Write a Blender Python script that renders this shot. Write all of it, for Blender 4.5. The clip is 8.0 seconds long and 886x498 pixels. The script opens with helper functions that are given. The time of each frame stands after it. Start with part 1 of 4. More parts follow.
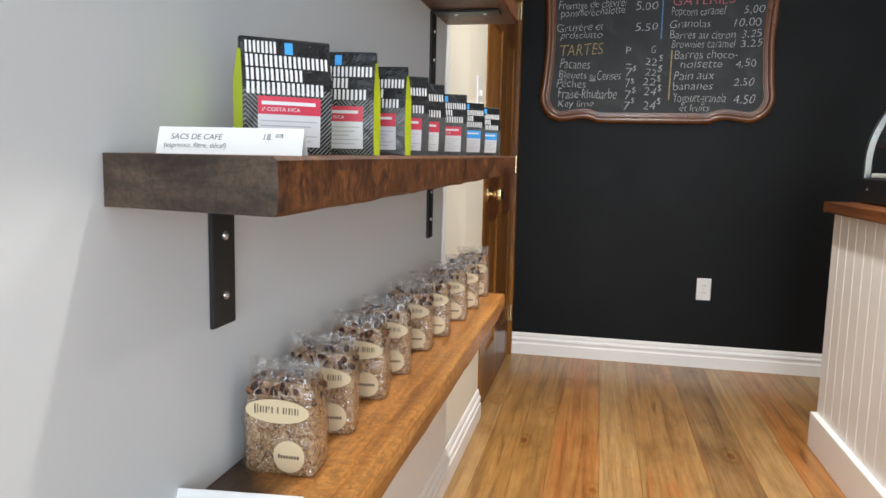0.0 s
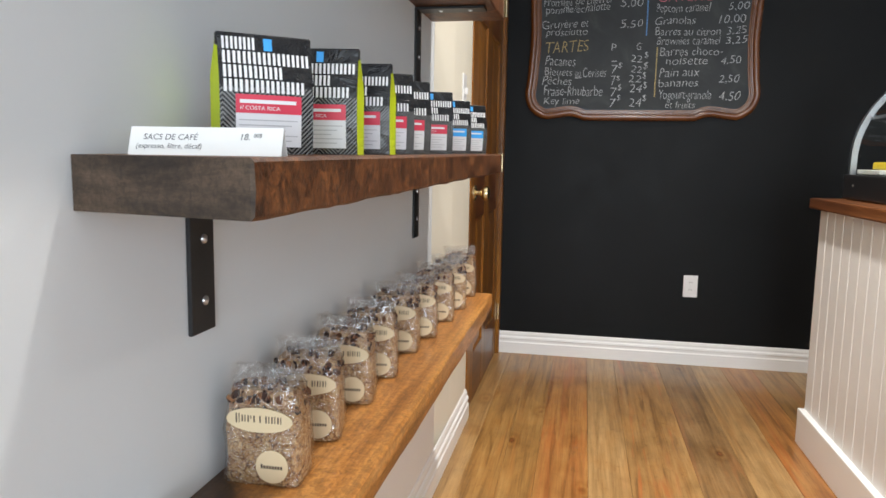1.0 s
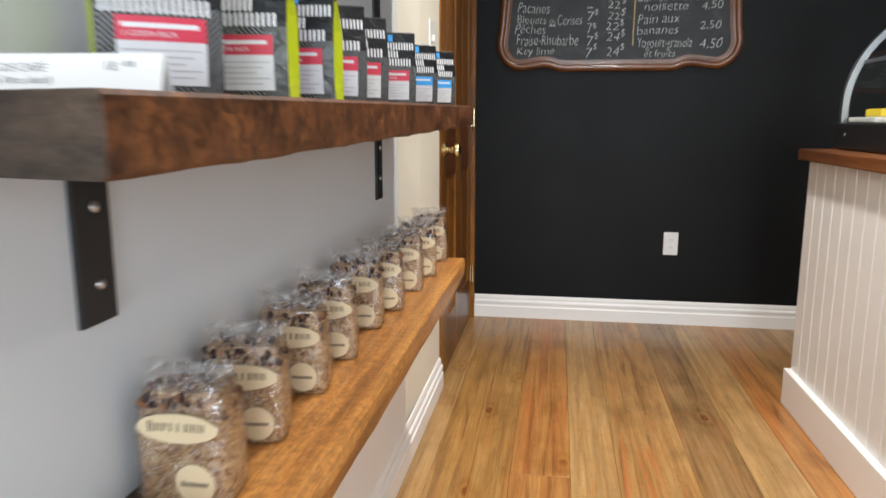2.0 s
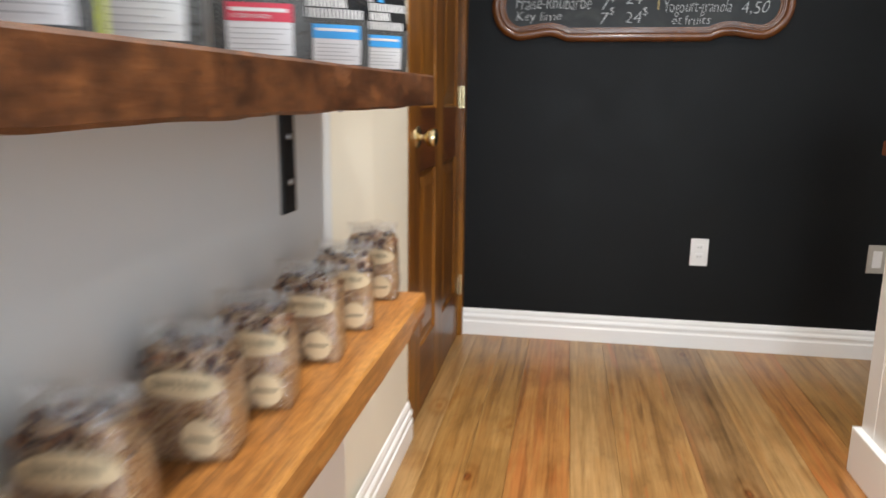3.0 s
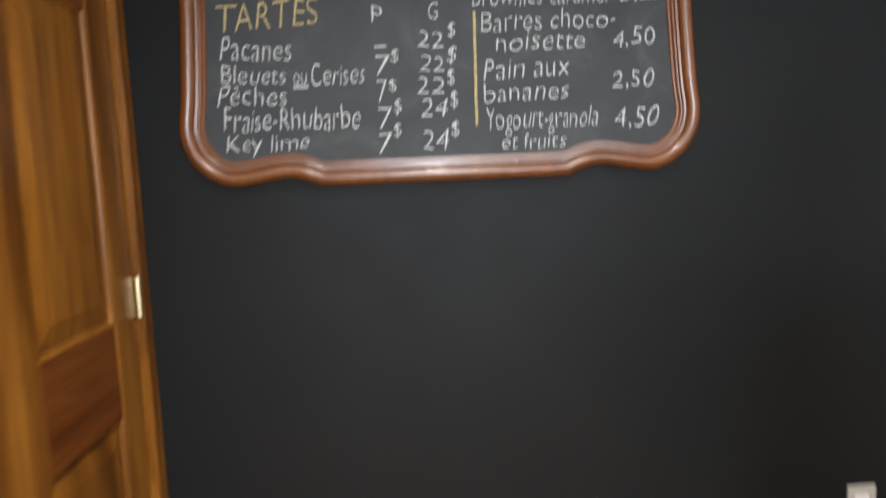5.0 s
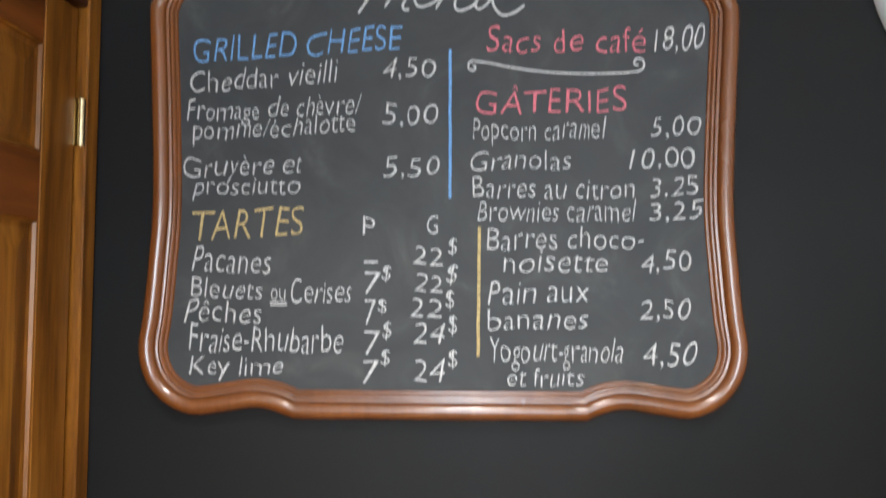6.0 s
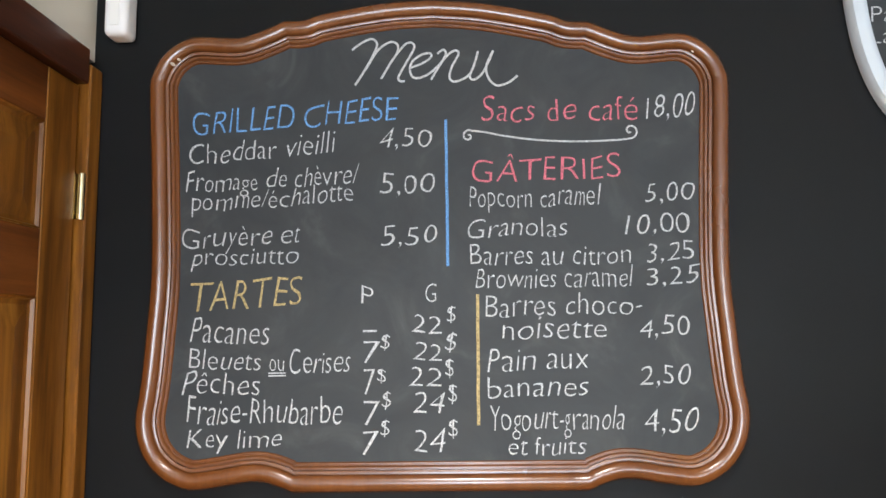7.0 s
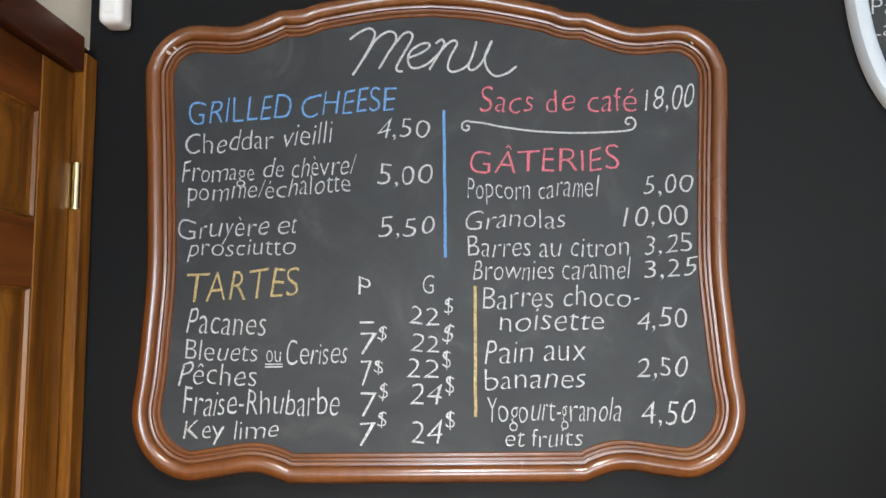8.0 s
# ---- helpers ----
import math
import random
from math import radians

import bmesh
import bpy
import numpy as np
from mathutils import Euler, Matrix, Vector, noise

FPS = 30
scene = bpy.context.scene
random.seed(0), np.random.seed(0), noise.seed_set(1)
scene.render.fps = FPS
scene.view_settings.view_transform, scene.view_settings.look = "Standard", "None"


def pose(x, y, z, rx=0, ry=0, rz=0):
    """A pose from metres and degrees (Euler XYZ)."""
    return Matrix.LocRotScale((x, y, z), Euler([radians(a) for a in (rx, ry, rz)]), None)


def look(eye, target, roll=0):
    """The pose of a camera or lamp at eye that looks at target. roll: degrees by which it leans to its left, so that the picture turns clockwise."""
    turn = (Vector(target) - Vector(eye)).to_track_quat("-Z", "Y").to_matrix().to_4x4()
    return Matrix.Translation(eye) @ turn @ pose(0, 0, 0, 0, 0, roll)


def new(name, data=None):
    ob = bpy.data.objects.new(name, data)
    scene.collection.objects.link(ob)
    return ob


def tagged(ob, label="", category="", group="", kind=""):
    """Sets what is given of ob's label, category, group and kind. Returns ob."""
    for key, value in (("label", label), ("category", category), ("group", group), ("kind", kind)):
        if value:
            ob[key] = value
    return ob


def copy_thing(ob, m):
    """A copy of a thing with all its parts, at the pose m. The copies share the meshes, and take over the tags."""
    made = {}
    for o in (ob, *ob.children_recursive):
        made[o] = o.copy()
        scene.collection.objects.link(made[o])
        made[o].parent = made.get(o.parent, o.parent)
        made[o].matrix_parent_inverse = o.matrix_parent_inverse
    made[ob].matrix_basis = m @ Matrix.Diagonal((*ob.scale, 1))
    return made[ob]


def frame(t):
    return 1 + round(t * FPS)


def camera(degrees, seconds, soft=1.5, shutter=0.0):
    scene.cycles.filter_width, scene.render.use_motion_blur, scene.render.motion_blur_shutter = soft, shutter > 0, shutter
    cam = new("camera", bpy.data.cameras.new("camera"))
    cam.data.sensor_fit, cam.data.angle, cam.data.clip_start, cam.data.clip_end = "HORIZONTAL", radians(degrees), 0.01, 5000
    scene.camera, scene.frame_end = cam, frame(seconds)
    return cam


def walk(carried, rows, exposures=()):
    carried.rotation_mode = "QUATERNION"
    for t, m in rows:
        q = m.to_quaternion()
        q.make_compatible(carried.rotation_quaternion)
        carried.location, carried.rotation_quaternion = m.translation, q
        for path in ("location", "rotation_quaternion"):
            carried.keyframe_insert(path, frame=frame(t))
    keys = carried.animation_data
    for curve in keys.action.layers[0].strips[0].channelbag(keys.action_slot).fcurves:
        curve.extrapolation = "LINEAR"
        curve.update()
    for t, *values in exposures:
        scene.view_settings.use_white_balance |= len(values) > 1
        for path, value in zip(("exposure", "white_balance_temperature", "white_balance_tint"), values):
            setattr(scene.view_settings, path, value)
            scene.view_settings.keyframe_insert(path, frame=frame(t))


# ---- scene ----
# ---- camera and its way ----
cam = camera(63.9, 8.0, soft=1.5, shutter=0.7)
PATH = [
    (0, (-0.03, -0.002, 1.038), (-0.449, 1.938, 0.793), 1.3),
    (0.5, (-0.031, 0.008, 1.039), (-0.428, 1.953, 0.792), 1.3),
    (1, (-0.036, 0.024, 1.04), (-0.417, 1.971, 0.79), 1.0),
    (1.5, (-0.046, 0.058, 1.035), (-0.365, 2.012, 0.753), 0.4),
    (1.7, (-0.054, 0.094, 1.026), (-0.352, 2.046, 0.713), 0.0),
    (2.8, (-0.022, 0.660, 1.018), (-0.380, 2.580, 0.597), 0.6),
    (3, (-0.029, 0.806, 1.011), (-0.362, 2.736, 0.605), 0.6),
    (3.5, (-0.013, 1.155, 1.035), (-0.259, 3.099, 0.637), -0.4),
    (4, (0.025, 1.571, 1.109), (-0.201, 3.528, 0.765), 0.3),
    (4.5, (0.038, 1.935, 1.203), (0.036, 3.909, 0.879), -0.2),
    (4.7, (0.071, 2.052, 1.232), (0.175, 4.025, 0.924), -2.6),
    (5.8, (0.284, 2.455, 1.457), (0.212, 4.453, 1.525), -0.6),
    (6, (0.273, 2.454, 1.495), (0.206, 4.449, 1.61), 0.1),
    (6.5, (0.284, 2.445, 1.54), (0.211, 4.434, 1.734), -1.5),
    (7, (0.269, 2.445, 1.545), (0.215, 4.431, 1.776), -0.8),
    (7.5, (0.263, 2.45, 1.541), (0.218, 4.437, 1.765), -0.7),
    (8, (0.265, 2.449, 1.549), (0.223, 4.439, 1.751), -0.6),
]
walk(cam, [(t, look(eye, target, roll)) for t, eye, target, roll in PATH], exposures=[(0.0, 0.02), (2.0, 0.06), (3.2, 0.20), (4.0, 0.32), (4.5, 0.68), (5.8, 1.22), (8.0, 1.22)])

# ---- plan of the room, metres ----
WALL_X = -0.492      # shelf wall
CREAM_X = -0.474     # wall from the end of the shelves to the door
DOOR_X = -0.472      # face of the door
BACK_Y = 3.82        # chalkboard wall
CEIL = 2.75
RIGHT_X = 4.4
FRONT_Y = -3.0
STEP_Y = 2.165       # where the shelf wall steps forward

# ---- light ----
world = bpy.data.worlds.new("sky")
scene.world = world
world.use_nodes = True
wn = world.node_tree.nodes
sky = wn.new("ShaderNodeTexSky")
sky.sky_type = "NISHITA"
sky.sun_disc = False
sky.sun_elevation = radians(35)
sky.sun_rotation = radians(200)
world.node_tree.links.new(sky.outputs[0], wn["Background"].inputs[0])
wn["Background"].inputs[1].default_value = 0.12


def area_lamp(name, eye, target, power, colour, size, size_y=None, spread=180):
    data = bpy.data.lights.new(name, "AREA")
    data.energy, data.color, data.size = power, colour, size
    data.shape = "DISK"
    if size_y:
        data.shape, data.size_y = "RECTANGLE", size_y
    data.spread = radians(spread)
    ob = new(name, data)
    ob.matrix_world = look(eye, target)
    return ob


WARM = (1.0, 0.96, 0.905)
# lamps without fixtures, out of view; the one at x 1.9 is added fill
for lx, ly, lp in ((0.25, -0.55, 3), (0.25, 1.05, 14), (0.30, 2.20, 23), (1.9, 0.4, 10)):
    area_lamp("unseen_downlight", (lx, ly, CEIL - 0.012), (lx, ly, 0), lp, WARM, 0.10, spread={2.20: 117, 0.4: 124}.get(ly, 135))
# daylight in the opening of the shop window behind
area_lamp("window_light", (2.1, FRONT_Y + 0.02, 1.25), (2.1, 3, 1.25), 72, (0.80, 0.90, 1.0), 2.6, 2.1)
# daylight in the glazed shop door at the end of the aisle
area_lamp("door_light", (0.28, FRONT_Y + 0.02, 1.10), (0.28, 3, 1.10), 68, (0.76, 0.88, 1.0), 0.9, 2.0)


# ---- materials ----
def material(name, rough=0.5, metal=0.0, colour=(0.5, 0.5, 0.5), spec=0.5):
    m = bpy.data.materials.new(name)
    m.use_nodes = True
    b = m.node_tree.nodes["Principled BSDF"]
    b.inputs["Base Color"].default_value = (*colour, 1)
    b.inputs["Roughness"].default_value = rough
    b.inputs["Metallic"].default_value = metal
    b.inputs["Specular IOR Level"].default_value = spec
    return m, m.node_tree.nodes, m.node_tree.links, b


def coords(n, l, scale=(1, 1, 1), shift=True, rot=(0, 0, 0)):
    """Object coordinates, shifted at random from object to object."""
    tc, mp = n.new("ShaderNodeTexCoord"), n.new("ShaderNodeMapping")
    mp.inputs["Scale"].default_value = scale
    mp.inputs["Rotation"].default_value = rot
    l.new(tc.outputs["Object"], mp.inputs[0])
    if shift:
        info, mul = n.new("ShaderNodeObjectInfo"), n.new("ShaderNodeMath")
        mul.operation = "MULTIPLY"
        mul.inputs[1].default_value = 37.0
        l.new(info.outputs["Random"], mul.inputs[0])
        l.new(mul.outputs[0], mp.inputs["Location"])
    return mp.outputs[0]


def noise_tex(n, l, vec, scale, detail=4, rough=0.55, dist=0.0):
    t = n.new("ShaderNodeTexNoise")
    t.inputs["Scale"].default_value = scale
    t.inputs["Detail"].default_value = detail
    t.inputs["Roughness"].default_value = rough
    t.inputs["Distortion"].default_value = dist
    l.new(vec, t.inputs["Vector"])
    return t.outputs["Fac"]


def ramp(n, l, fac, stops):
    r = n.new("ShaderNodeValToRGB")
    els = r.color_ramp.elements
    while len(els) < len(stops):
        els.new(0.5)
    for e, (p, c) in zip(els, stops):
        e.position, e.color = p, (*c, 1)
    l.new(fac, r.inputs[0])
    return r.outputs[0]


def blend(n, l, fac, a, b, mode="MIX"):
    x = n.new("ShaderNodeMix")
    x.data_type, x.blend_type = "RGBA", mode
    for sock, v in ((x.inputs["Factor"], fac), (x.inputs["A"], a), (x.inputs["B"], b)):
        if isinstance(v, (int, float)):
            sock.default_value = v
        elif isinstance(v, tuple):
            sock.default_value = (*v, 1)
        else:
            l.new(v, sock)
    return x.outputs["Result"]


def bump(n, l, b, height, strength, distance=0.002):
    u = n.new("ShaderNodeBump")
    u.inputs["Strength"].default_value = strength
    u.inputs["Distance"].default_value = distance
    l.new(height, u.inputs["Height"])
    l.new(u.outputs[0], b.inputs["Normal"])


def paint(name, colour, rough=0.55, wear=0.06, fine=220, relief=0.12):
    m, n, l, b = material(name, rough, colour=colour)
    v = coords(n, l, shift=False)
    big = noise_tex(n, l, v, 2.2, 5)
    c = blend(n, l, big, tuple(max(0, k * (1 - wear)) for k in colour), tuple(min(1, k * (1 + wear)) for k in colour))
    l.new(c, b.inputs["Base Color"])
    bump(n, l, b, noise_tex(n, l, v, fine, 3), relief, 0.0008)
    r = n.new("ShaderNodeMapRange")
    r.inputs["To Min"].default_value, r.inputs["To Max"].default_value = rough - 0.08, rough + 0.08
    l.new(noise_tex(n, l, v, 9, 4), r.inputs["Value"])
    l.new(r.outputs[0], b.inputs["Roughness"])
    return m


def wood(name, dark, mid, light, rough=0.4, along="Y", grain=1.0, knots=0.0, coat=0.0, relief=0.25, stain=0.5, marks=0.0, spread=1.0, fine=0.55, hue=0.0):
    """Wood with long grain along an axis, blotches of stain, and knots."""
    m, n, l, b = material(name, rough, colour=mid)
    stretch = {"X": (1.2, 16, 16), "Y": (16, 0.75, 16), "Z": (16, 16, 1.2)}[along]
    v = coords(n, l, tuple(s * grain for s in stretch))
    g1 = noise_tex(n, l, v, 1.6, 6, 0.62, 0.6)
    g2 = noise_tex(n, l, v, 9.0, 5, 0.7, 0.2)
    broad = coords(n, l, {"X": (1, 4, 4), "Y": (4, 1, 4), "Z": (4, 4, 1)}[along])
    blot = noise_tex(n, l, broad, 1.5, 5, 0.6, 0.4)
    c = ramp(n, l, g1, [(0.5 - 0.2 * spread, dark), (0.50, mid), (0.5 + 0.22 * spread, light)])
    c = blend(n, l, fine, c, ramp(n, l, g2, [(0.36, (0.45, 0.42, 0.40)), (0.56, (1, 1, 1))]), "MULTIPLY")
    c = blend(n, l, stain, c, ramp(n, l, blot, [(0.32, (0.45, 0.40, 0.37)), (0.55, (1, 1, 1)), (0.75, (1.0, 0.93, 0.85))]), "MULTIPLY")
    if hue:
        warm = noise_tex(n, l, coords(n, l, (9, 1.3, 9)), 1.3, 4, 0.6, 0.8)
        c = blend(n, l, hue, c, ramp(n, l, warm, [(0.40, (1, 1, 1)), (0.62, (1.0, 0.70, 0.42))]), "MULTIPLY")
    if marks:
        raw = coords(n, l, {"X": (1.4, 1, 1), "Y": (1, 0.8, 1), "Z": (1, 1, 1)}[along])
        saw = noise_tex(n, l, raw, 95, 6, 0.7, 0.8)
        pit = noise_tex(n, l, raw, 180, 4, 0.7, 0.5)
        c = blend(n, l, marks, c, ramp(n, l, saw, [(0.42, (0.10, 0.07, 0.06)), (0.56, (1, 1, 1))]), "MULTIPLY")
        c = blend(n, l, marks * 0.8, c, ramp(n, l, pit, [(0.38, (0.25, 0.20, 0.18)), (0.52, (1, 1, 1))]), "MULTIPLY")
    if knots:
        vo = n.new("ShaderNodeTexVoronoi")
        vo.inputs["Scale"].default_value = 1.0
        kv = coords(n, l, {"X": (2.2, 6.2, 6.2), "Y": (6.2, 2.2, 6.2), "Z": (6.2, 6.2, 2.2)}[along])
        l.new(kv, vo.inputs["Vector"])
        k = ramp(n, l, vo.outputs["Distance"], [(0.015, (0.95, 0.62, 0.45)), (0.04, (0.24, 0.11, 0.06)), (0.07, (0.62, 0.40, 0.26)), (0.14, (1, 1, 1))])
        c = blend(n, l, knots, c, k, "MULTIPLY")
    l.new(c, b.inputs["Base Color"])
    bump(n, l, b, g2, relief, 0.0012)
    r = n.new("ShaderNodeMapRange")
    r.inputs["To Min"].default_value, r.inputs["To Max"].default_value = rough - 0.07, rough + 0.12
    l.new(blot, r.inputs["Value"])
    l.new(r.outputs[0], b.inputs["Roughness"])
    b.inputs["Coat Weight"].default_value = coat
    b.inputs["Coat Roughness"].default_value = 0.18
    return m


M = {}
M["wall"] = paint("cool_white_paint", (0.705, 0.731, 0.748), 0.6, 0.02)
M["cream"] = paint("cream_paint", (0.79, 0.745, 0.63), 0.6, 0.02)
M["white_trim"] = paint("white_gloss_trim", (0.90, 0.90, 0.89), 0.32, 0.02, 60, 0.05)
M["bead"] = paint("white_beadboard_paint", (0.81, 0.79, 0.77), 0.40, 0.03, 90, 0.08)
M["ceiling"] = paint("white_ceiling_paint", (0.82, 0.81, 0.79), 0.7, 0.02)
M["black_wall"] = paint("chalkboard_wall_paint", (0.0094, 0.0102, 0.0108), 0.46, 0.2, 160, 0.10)
M["black_wall"].node_tree.nodes["Principled BSDF"].inputs["Specular IOR Level"].default_value = 0.12
M["floor_gap"] = paint("dark_gap", (0.03, 0.022, 0.016), 0.8)


def plank(name, dark, mid, light, streak=(0.55, 0.20, 0.07), streaks=0.0, age=0.5):
    """Old varnished pine: long grain, blurred grey-brown staining, short dark saw and wear marks, knots with a pale halo."""
    m, n, l, b = material(name, 0.34, colour=mid)
    grain = noise_tex(n, l, coords(n, l, (26, 1.0, 26)), 1.5, 6, 0.62, 0.7)
    c = ramp(n, l, grain, [(0.30, dark), (0.48, mid), (0.72, light)])
    fine = noise_tex(n, l, coords(n, l, (150, 5, 150)), 1.2, 4, 0.65, 0.3)
    c = blend(n, l, 0.40, c, ramp(n, l, fine, [(0.36, (0.52, 0.47, 0.43)), (0.56, (1, 1, 1))]), "MULTIPLY")
    cloud = noise_tex(n, l, coords(n, l, (5.5, 2.4, 5.5)), 1.6, 5, 0.62, 0.6)
    c = blend(n, l, age, c, ramp(n, l, cloud, [(0.32, (0.60, 0.57, 0.53)), (0.54, (1, 1, 1)), (0.74, (1.0, 0.84, 0.62))]), "MULTIPLY")
    flecks = noise_tex(n, l, coords(n, l, (30, 42, 30)), 1.6, 5, 0.72, 0.8)
    c = blend(n, l, 0.55, c, ramp(n, l, flecks, [(0.30, (0.42, 0.34, 0.28)), (0.43, (1, 1, 1))]), "MULTIPLY")
    if streaks:
        run = noise_tex(n, l, coords(n, l, (13, 0.8, 13)), 1.3, 4, 0.6, 1.2)
        mask = ramp(n, l, run, [(0.54, (0, 0, 0)), (0.66, (streaks, streaks, streaks))])
        c = blend(n, l, mask, c, streak)
    vo, turb = n.new("ShaderNodeTexVoronoi"), n.new("ShaderNodeTexNoise")
    vo.inputs["Scale"].default_value = 1.0
    kv = coords(n, l, (7.0, 3.4, 7.0))
    turb.inputs["Scale"].default_value = 6.0
    l.new(kv, turb.inputs["Vector"])
    l.new(blend(n, l, 0.06, kv, turb.outputs["Color"]), vo.inputs["Vector"])
    k = ramp(n, l, vo.outputs["Distance"], [(0.02, (0.85, 0.46, 0.32)), (0.055, (0.34, 0.15, 0.09)), (0.085, (0.80, 0.62, 0.45)), (0.12, (1.0, 0.98, 0.92)), (0.19, (0.80, 0.70, 0.60)), (0.30, (1, 1, 1))])
    c = blend(n, l, 0.85, c, k, "MULTIPLY")
    l.new(c, b.inputs["Base Color"])
    bump(n, l, b, blend(n, l, 0.5, fine, flecks), 0.22, 0.0012)
    r = n.new("ShaderNodeMapRange")
    r.inputs["To Min"].default_value, r.inputs["To Max"].default_value = 0.24, 0.46
    l.new(cloud, r.inputs["Value"])
    l.new(r.outputs[0], b.inputs["Roughness"])
    b.inputs["Coat Weight"].default_value = 0.15
    b.inputs["Coat Roughness"].default_value = 0.20
    return m


M["plank_pale"] = plank("pale_pine", (0.27, 0.148, 0.055), (0.43, 0.253, 0.099), (0.55, 0.344, 0.150), (0.46, 0.210, 0.062), 0.3, 0.55)
M["plank_orange"] = plank("orange_pine", (0.21, 0.084, 0.024), (0.41, 0.182, 0.052), (0.53, 0.279, 0.087), (0.44, 0.132, 0.035), 0.5, 0.55)
M["plank_red"] = plank("red_streaked_pine", (0.20, 0.099, 0.034), (0.38, 0.202, 0.069), (0.50, 0.299, 0.115), (0.46, 0.132, 0.035), 0.65, 0.65)
M["plank_brown"] = plank("brown_pine", (0.18, 0.087, 0.026), (0.37, 0.192, 0.057), (0.50, 0.288, 0.096), (0.42, 0.172, 0.044), 0.5, 0.65)
M["plank_grey"] = plank("greyed_pine", (0.15, 0.082, 0.034), (0.29, 0.164, 0.065), (0.41, 0.248, 0.110), (0.38, 0.153, 0.054), 0.4, 0.75)


def hewn(name, dark, mid, light, rough=0.42):
    """Rough-sawn old timber: short steep saw marks, dark pits and long rusty blotches."""
    m, n, l, b = material(name, rough, colour=mid)
    saw = noise_tex(n, l, coords(n, l, (46, 50, 40)), 1.0, 6, 0.70, 1.0)
    c = ramp(n, l, saw, [(0.30, dark), (0.50, mid), (0.76, light)])
    fine = noise_tex(n, l, coords(n, l, (150, 170, 140)), 1.0, 4, 0.7, 0.4)
    c = blend(n, l, 0.75, c, ramp(n, l, fine, [(0.36, (0.16, 0.12, 0.10)), (0.52, (1, 1, 1)), (0.72, (1.0, 0.95, 0.85))]), "MULTIPLY")
    rust = noise_tex(n, l, coords(n, l, (8, 5, 14)), 1.5, 5, 0.62, 0.8)
    c = blend(n, l, 0.8, c, ramp(n, l, rust, [(0.36, (0.36, 0.33, 0.32)), (0.50, (0.85, 0.80, 0.76)), (0.64, (1, 1, 1))]), "MULTIPLY")
    l.new(c, b.inputs["Base Color"])
    bump(n, l, b, blend(n, l, 0.5, saw, fine), 0.9, 0.003)
    r = n.new("ShaderNodeMapRange")
    r.inputs["To Min"].default_value, r.inputs["To Max"].default_value = rough - 0.12, rough + 0.14
    l.new(fine, r.inputs["Value"])
    l.new(r.outputs[0], b.inputs["Roughness"])
    return m


M["shelf_side"] = hewn("rough_barn_wood", (0.040, 0.016, 0.007), (0.145, 0.053, 0.017), (0.38, 0.150, 0.048))
M["shelf_low"] = wood("oiled_barn_wood", (0.26, 0.098, 0.021), (0.54, 0.225, 0.050), (0.66, 0.32, 0.085), 0.36, "Y", 0.9, 0.6, 0.12, 0.6, 0.55, 0.36, 0.9)


def darker_near_end(m):
    """Darker, bluer colour at the board's near corner by the wall, with a ragged edge."""
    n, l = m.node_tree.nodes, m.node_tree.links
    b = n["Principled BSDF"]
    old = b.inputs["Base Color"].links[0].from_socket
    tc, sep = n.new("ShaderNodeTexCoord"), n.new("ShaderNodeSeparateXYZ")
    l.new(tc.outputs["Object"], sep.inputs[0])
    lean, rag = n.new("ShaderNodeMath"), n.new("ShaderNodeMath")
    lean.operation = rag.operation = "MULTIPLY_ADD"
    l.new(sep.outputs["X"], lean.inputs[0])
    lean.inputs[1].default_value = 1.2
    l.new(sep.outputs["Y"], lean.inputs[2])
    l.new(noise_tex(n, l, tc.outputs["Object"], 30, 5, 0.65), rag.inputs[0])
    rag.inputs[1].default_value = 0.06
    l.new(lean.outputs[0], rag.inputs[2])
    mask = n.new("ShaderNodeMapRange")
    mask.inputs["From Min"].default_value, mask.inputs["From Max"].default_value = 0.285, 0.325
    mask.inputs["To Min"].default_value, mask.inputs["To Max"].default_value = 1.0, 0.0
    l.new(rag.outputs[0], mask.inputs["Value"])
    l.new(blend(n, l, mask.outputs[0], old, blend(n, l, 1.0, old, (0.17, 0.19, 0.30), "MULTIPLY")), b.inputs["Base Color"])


darker_near_end(M["shelf_low"])
M["shelf_end"] = wood("end_grain", (0.028, 0.018, 0.011), (0.086, 0.057, 0.036), (0.150, 0.102, 0.067), 0.6, "X", 0.9, 0.0, 0.0, 0.7, 0.6, 0.35, 0.7)
M["door_v"] = wood("varnished_pine_upright", (0.125, 0.044, 0.006), (0.255, 0.098, 0.0125), (0.365, 0.156, 0.024), 0.30, "Z", 0.55, 0.0, 0.12, 0.05, 0.6, 0.0, 0.75)
M["door_h"] = wood("varnished_pine_across", (0.085, 0.023, 0.005), (0.155, 0.046, 0.008), (0.22, 0.072, 0.014), 0.30, "Y", 0.45, 0.0, 0.12, 0.05, 0.6, 0.0, 0.8)
for k in ("door_v", "door_h"):
    M[k].node_tree.nodes["Principled BSDF"].inputs["Specular IOR Level"].default_value = 0.28
# door varnish darkened: the shade on the head casing is in this colour
M["head"] = wood("shaded_red_varnish", (0.05, 0.014, 0.006), (0.085, 0.024, 0.009), (0.12, 0.036, 0.014), 0.3, "Y", 0.45, 0.0, 0.3, 0.05, 0.4)
M["worktop"] = wood("worktop_wood", (0.10, 0.035, 0.013), (0.20, 0.072, 0.024), (0.29, 0.12, 0.045), 0.3, "Y", 0.6, 0.3, 0.2, 0.2, 0.6)
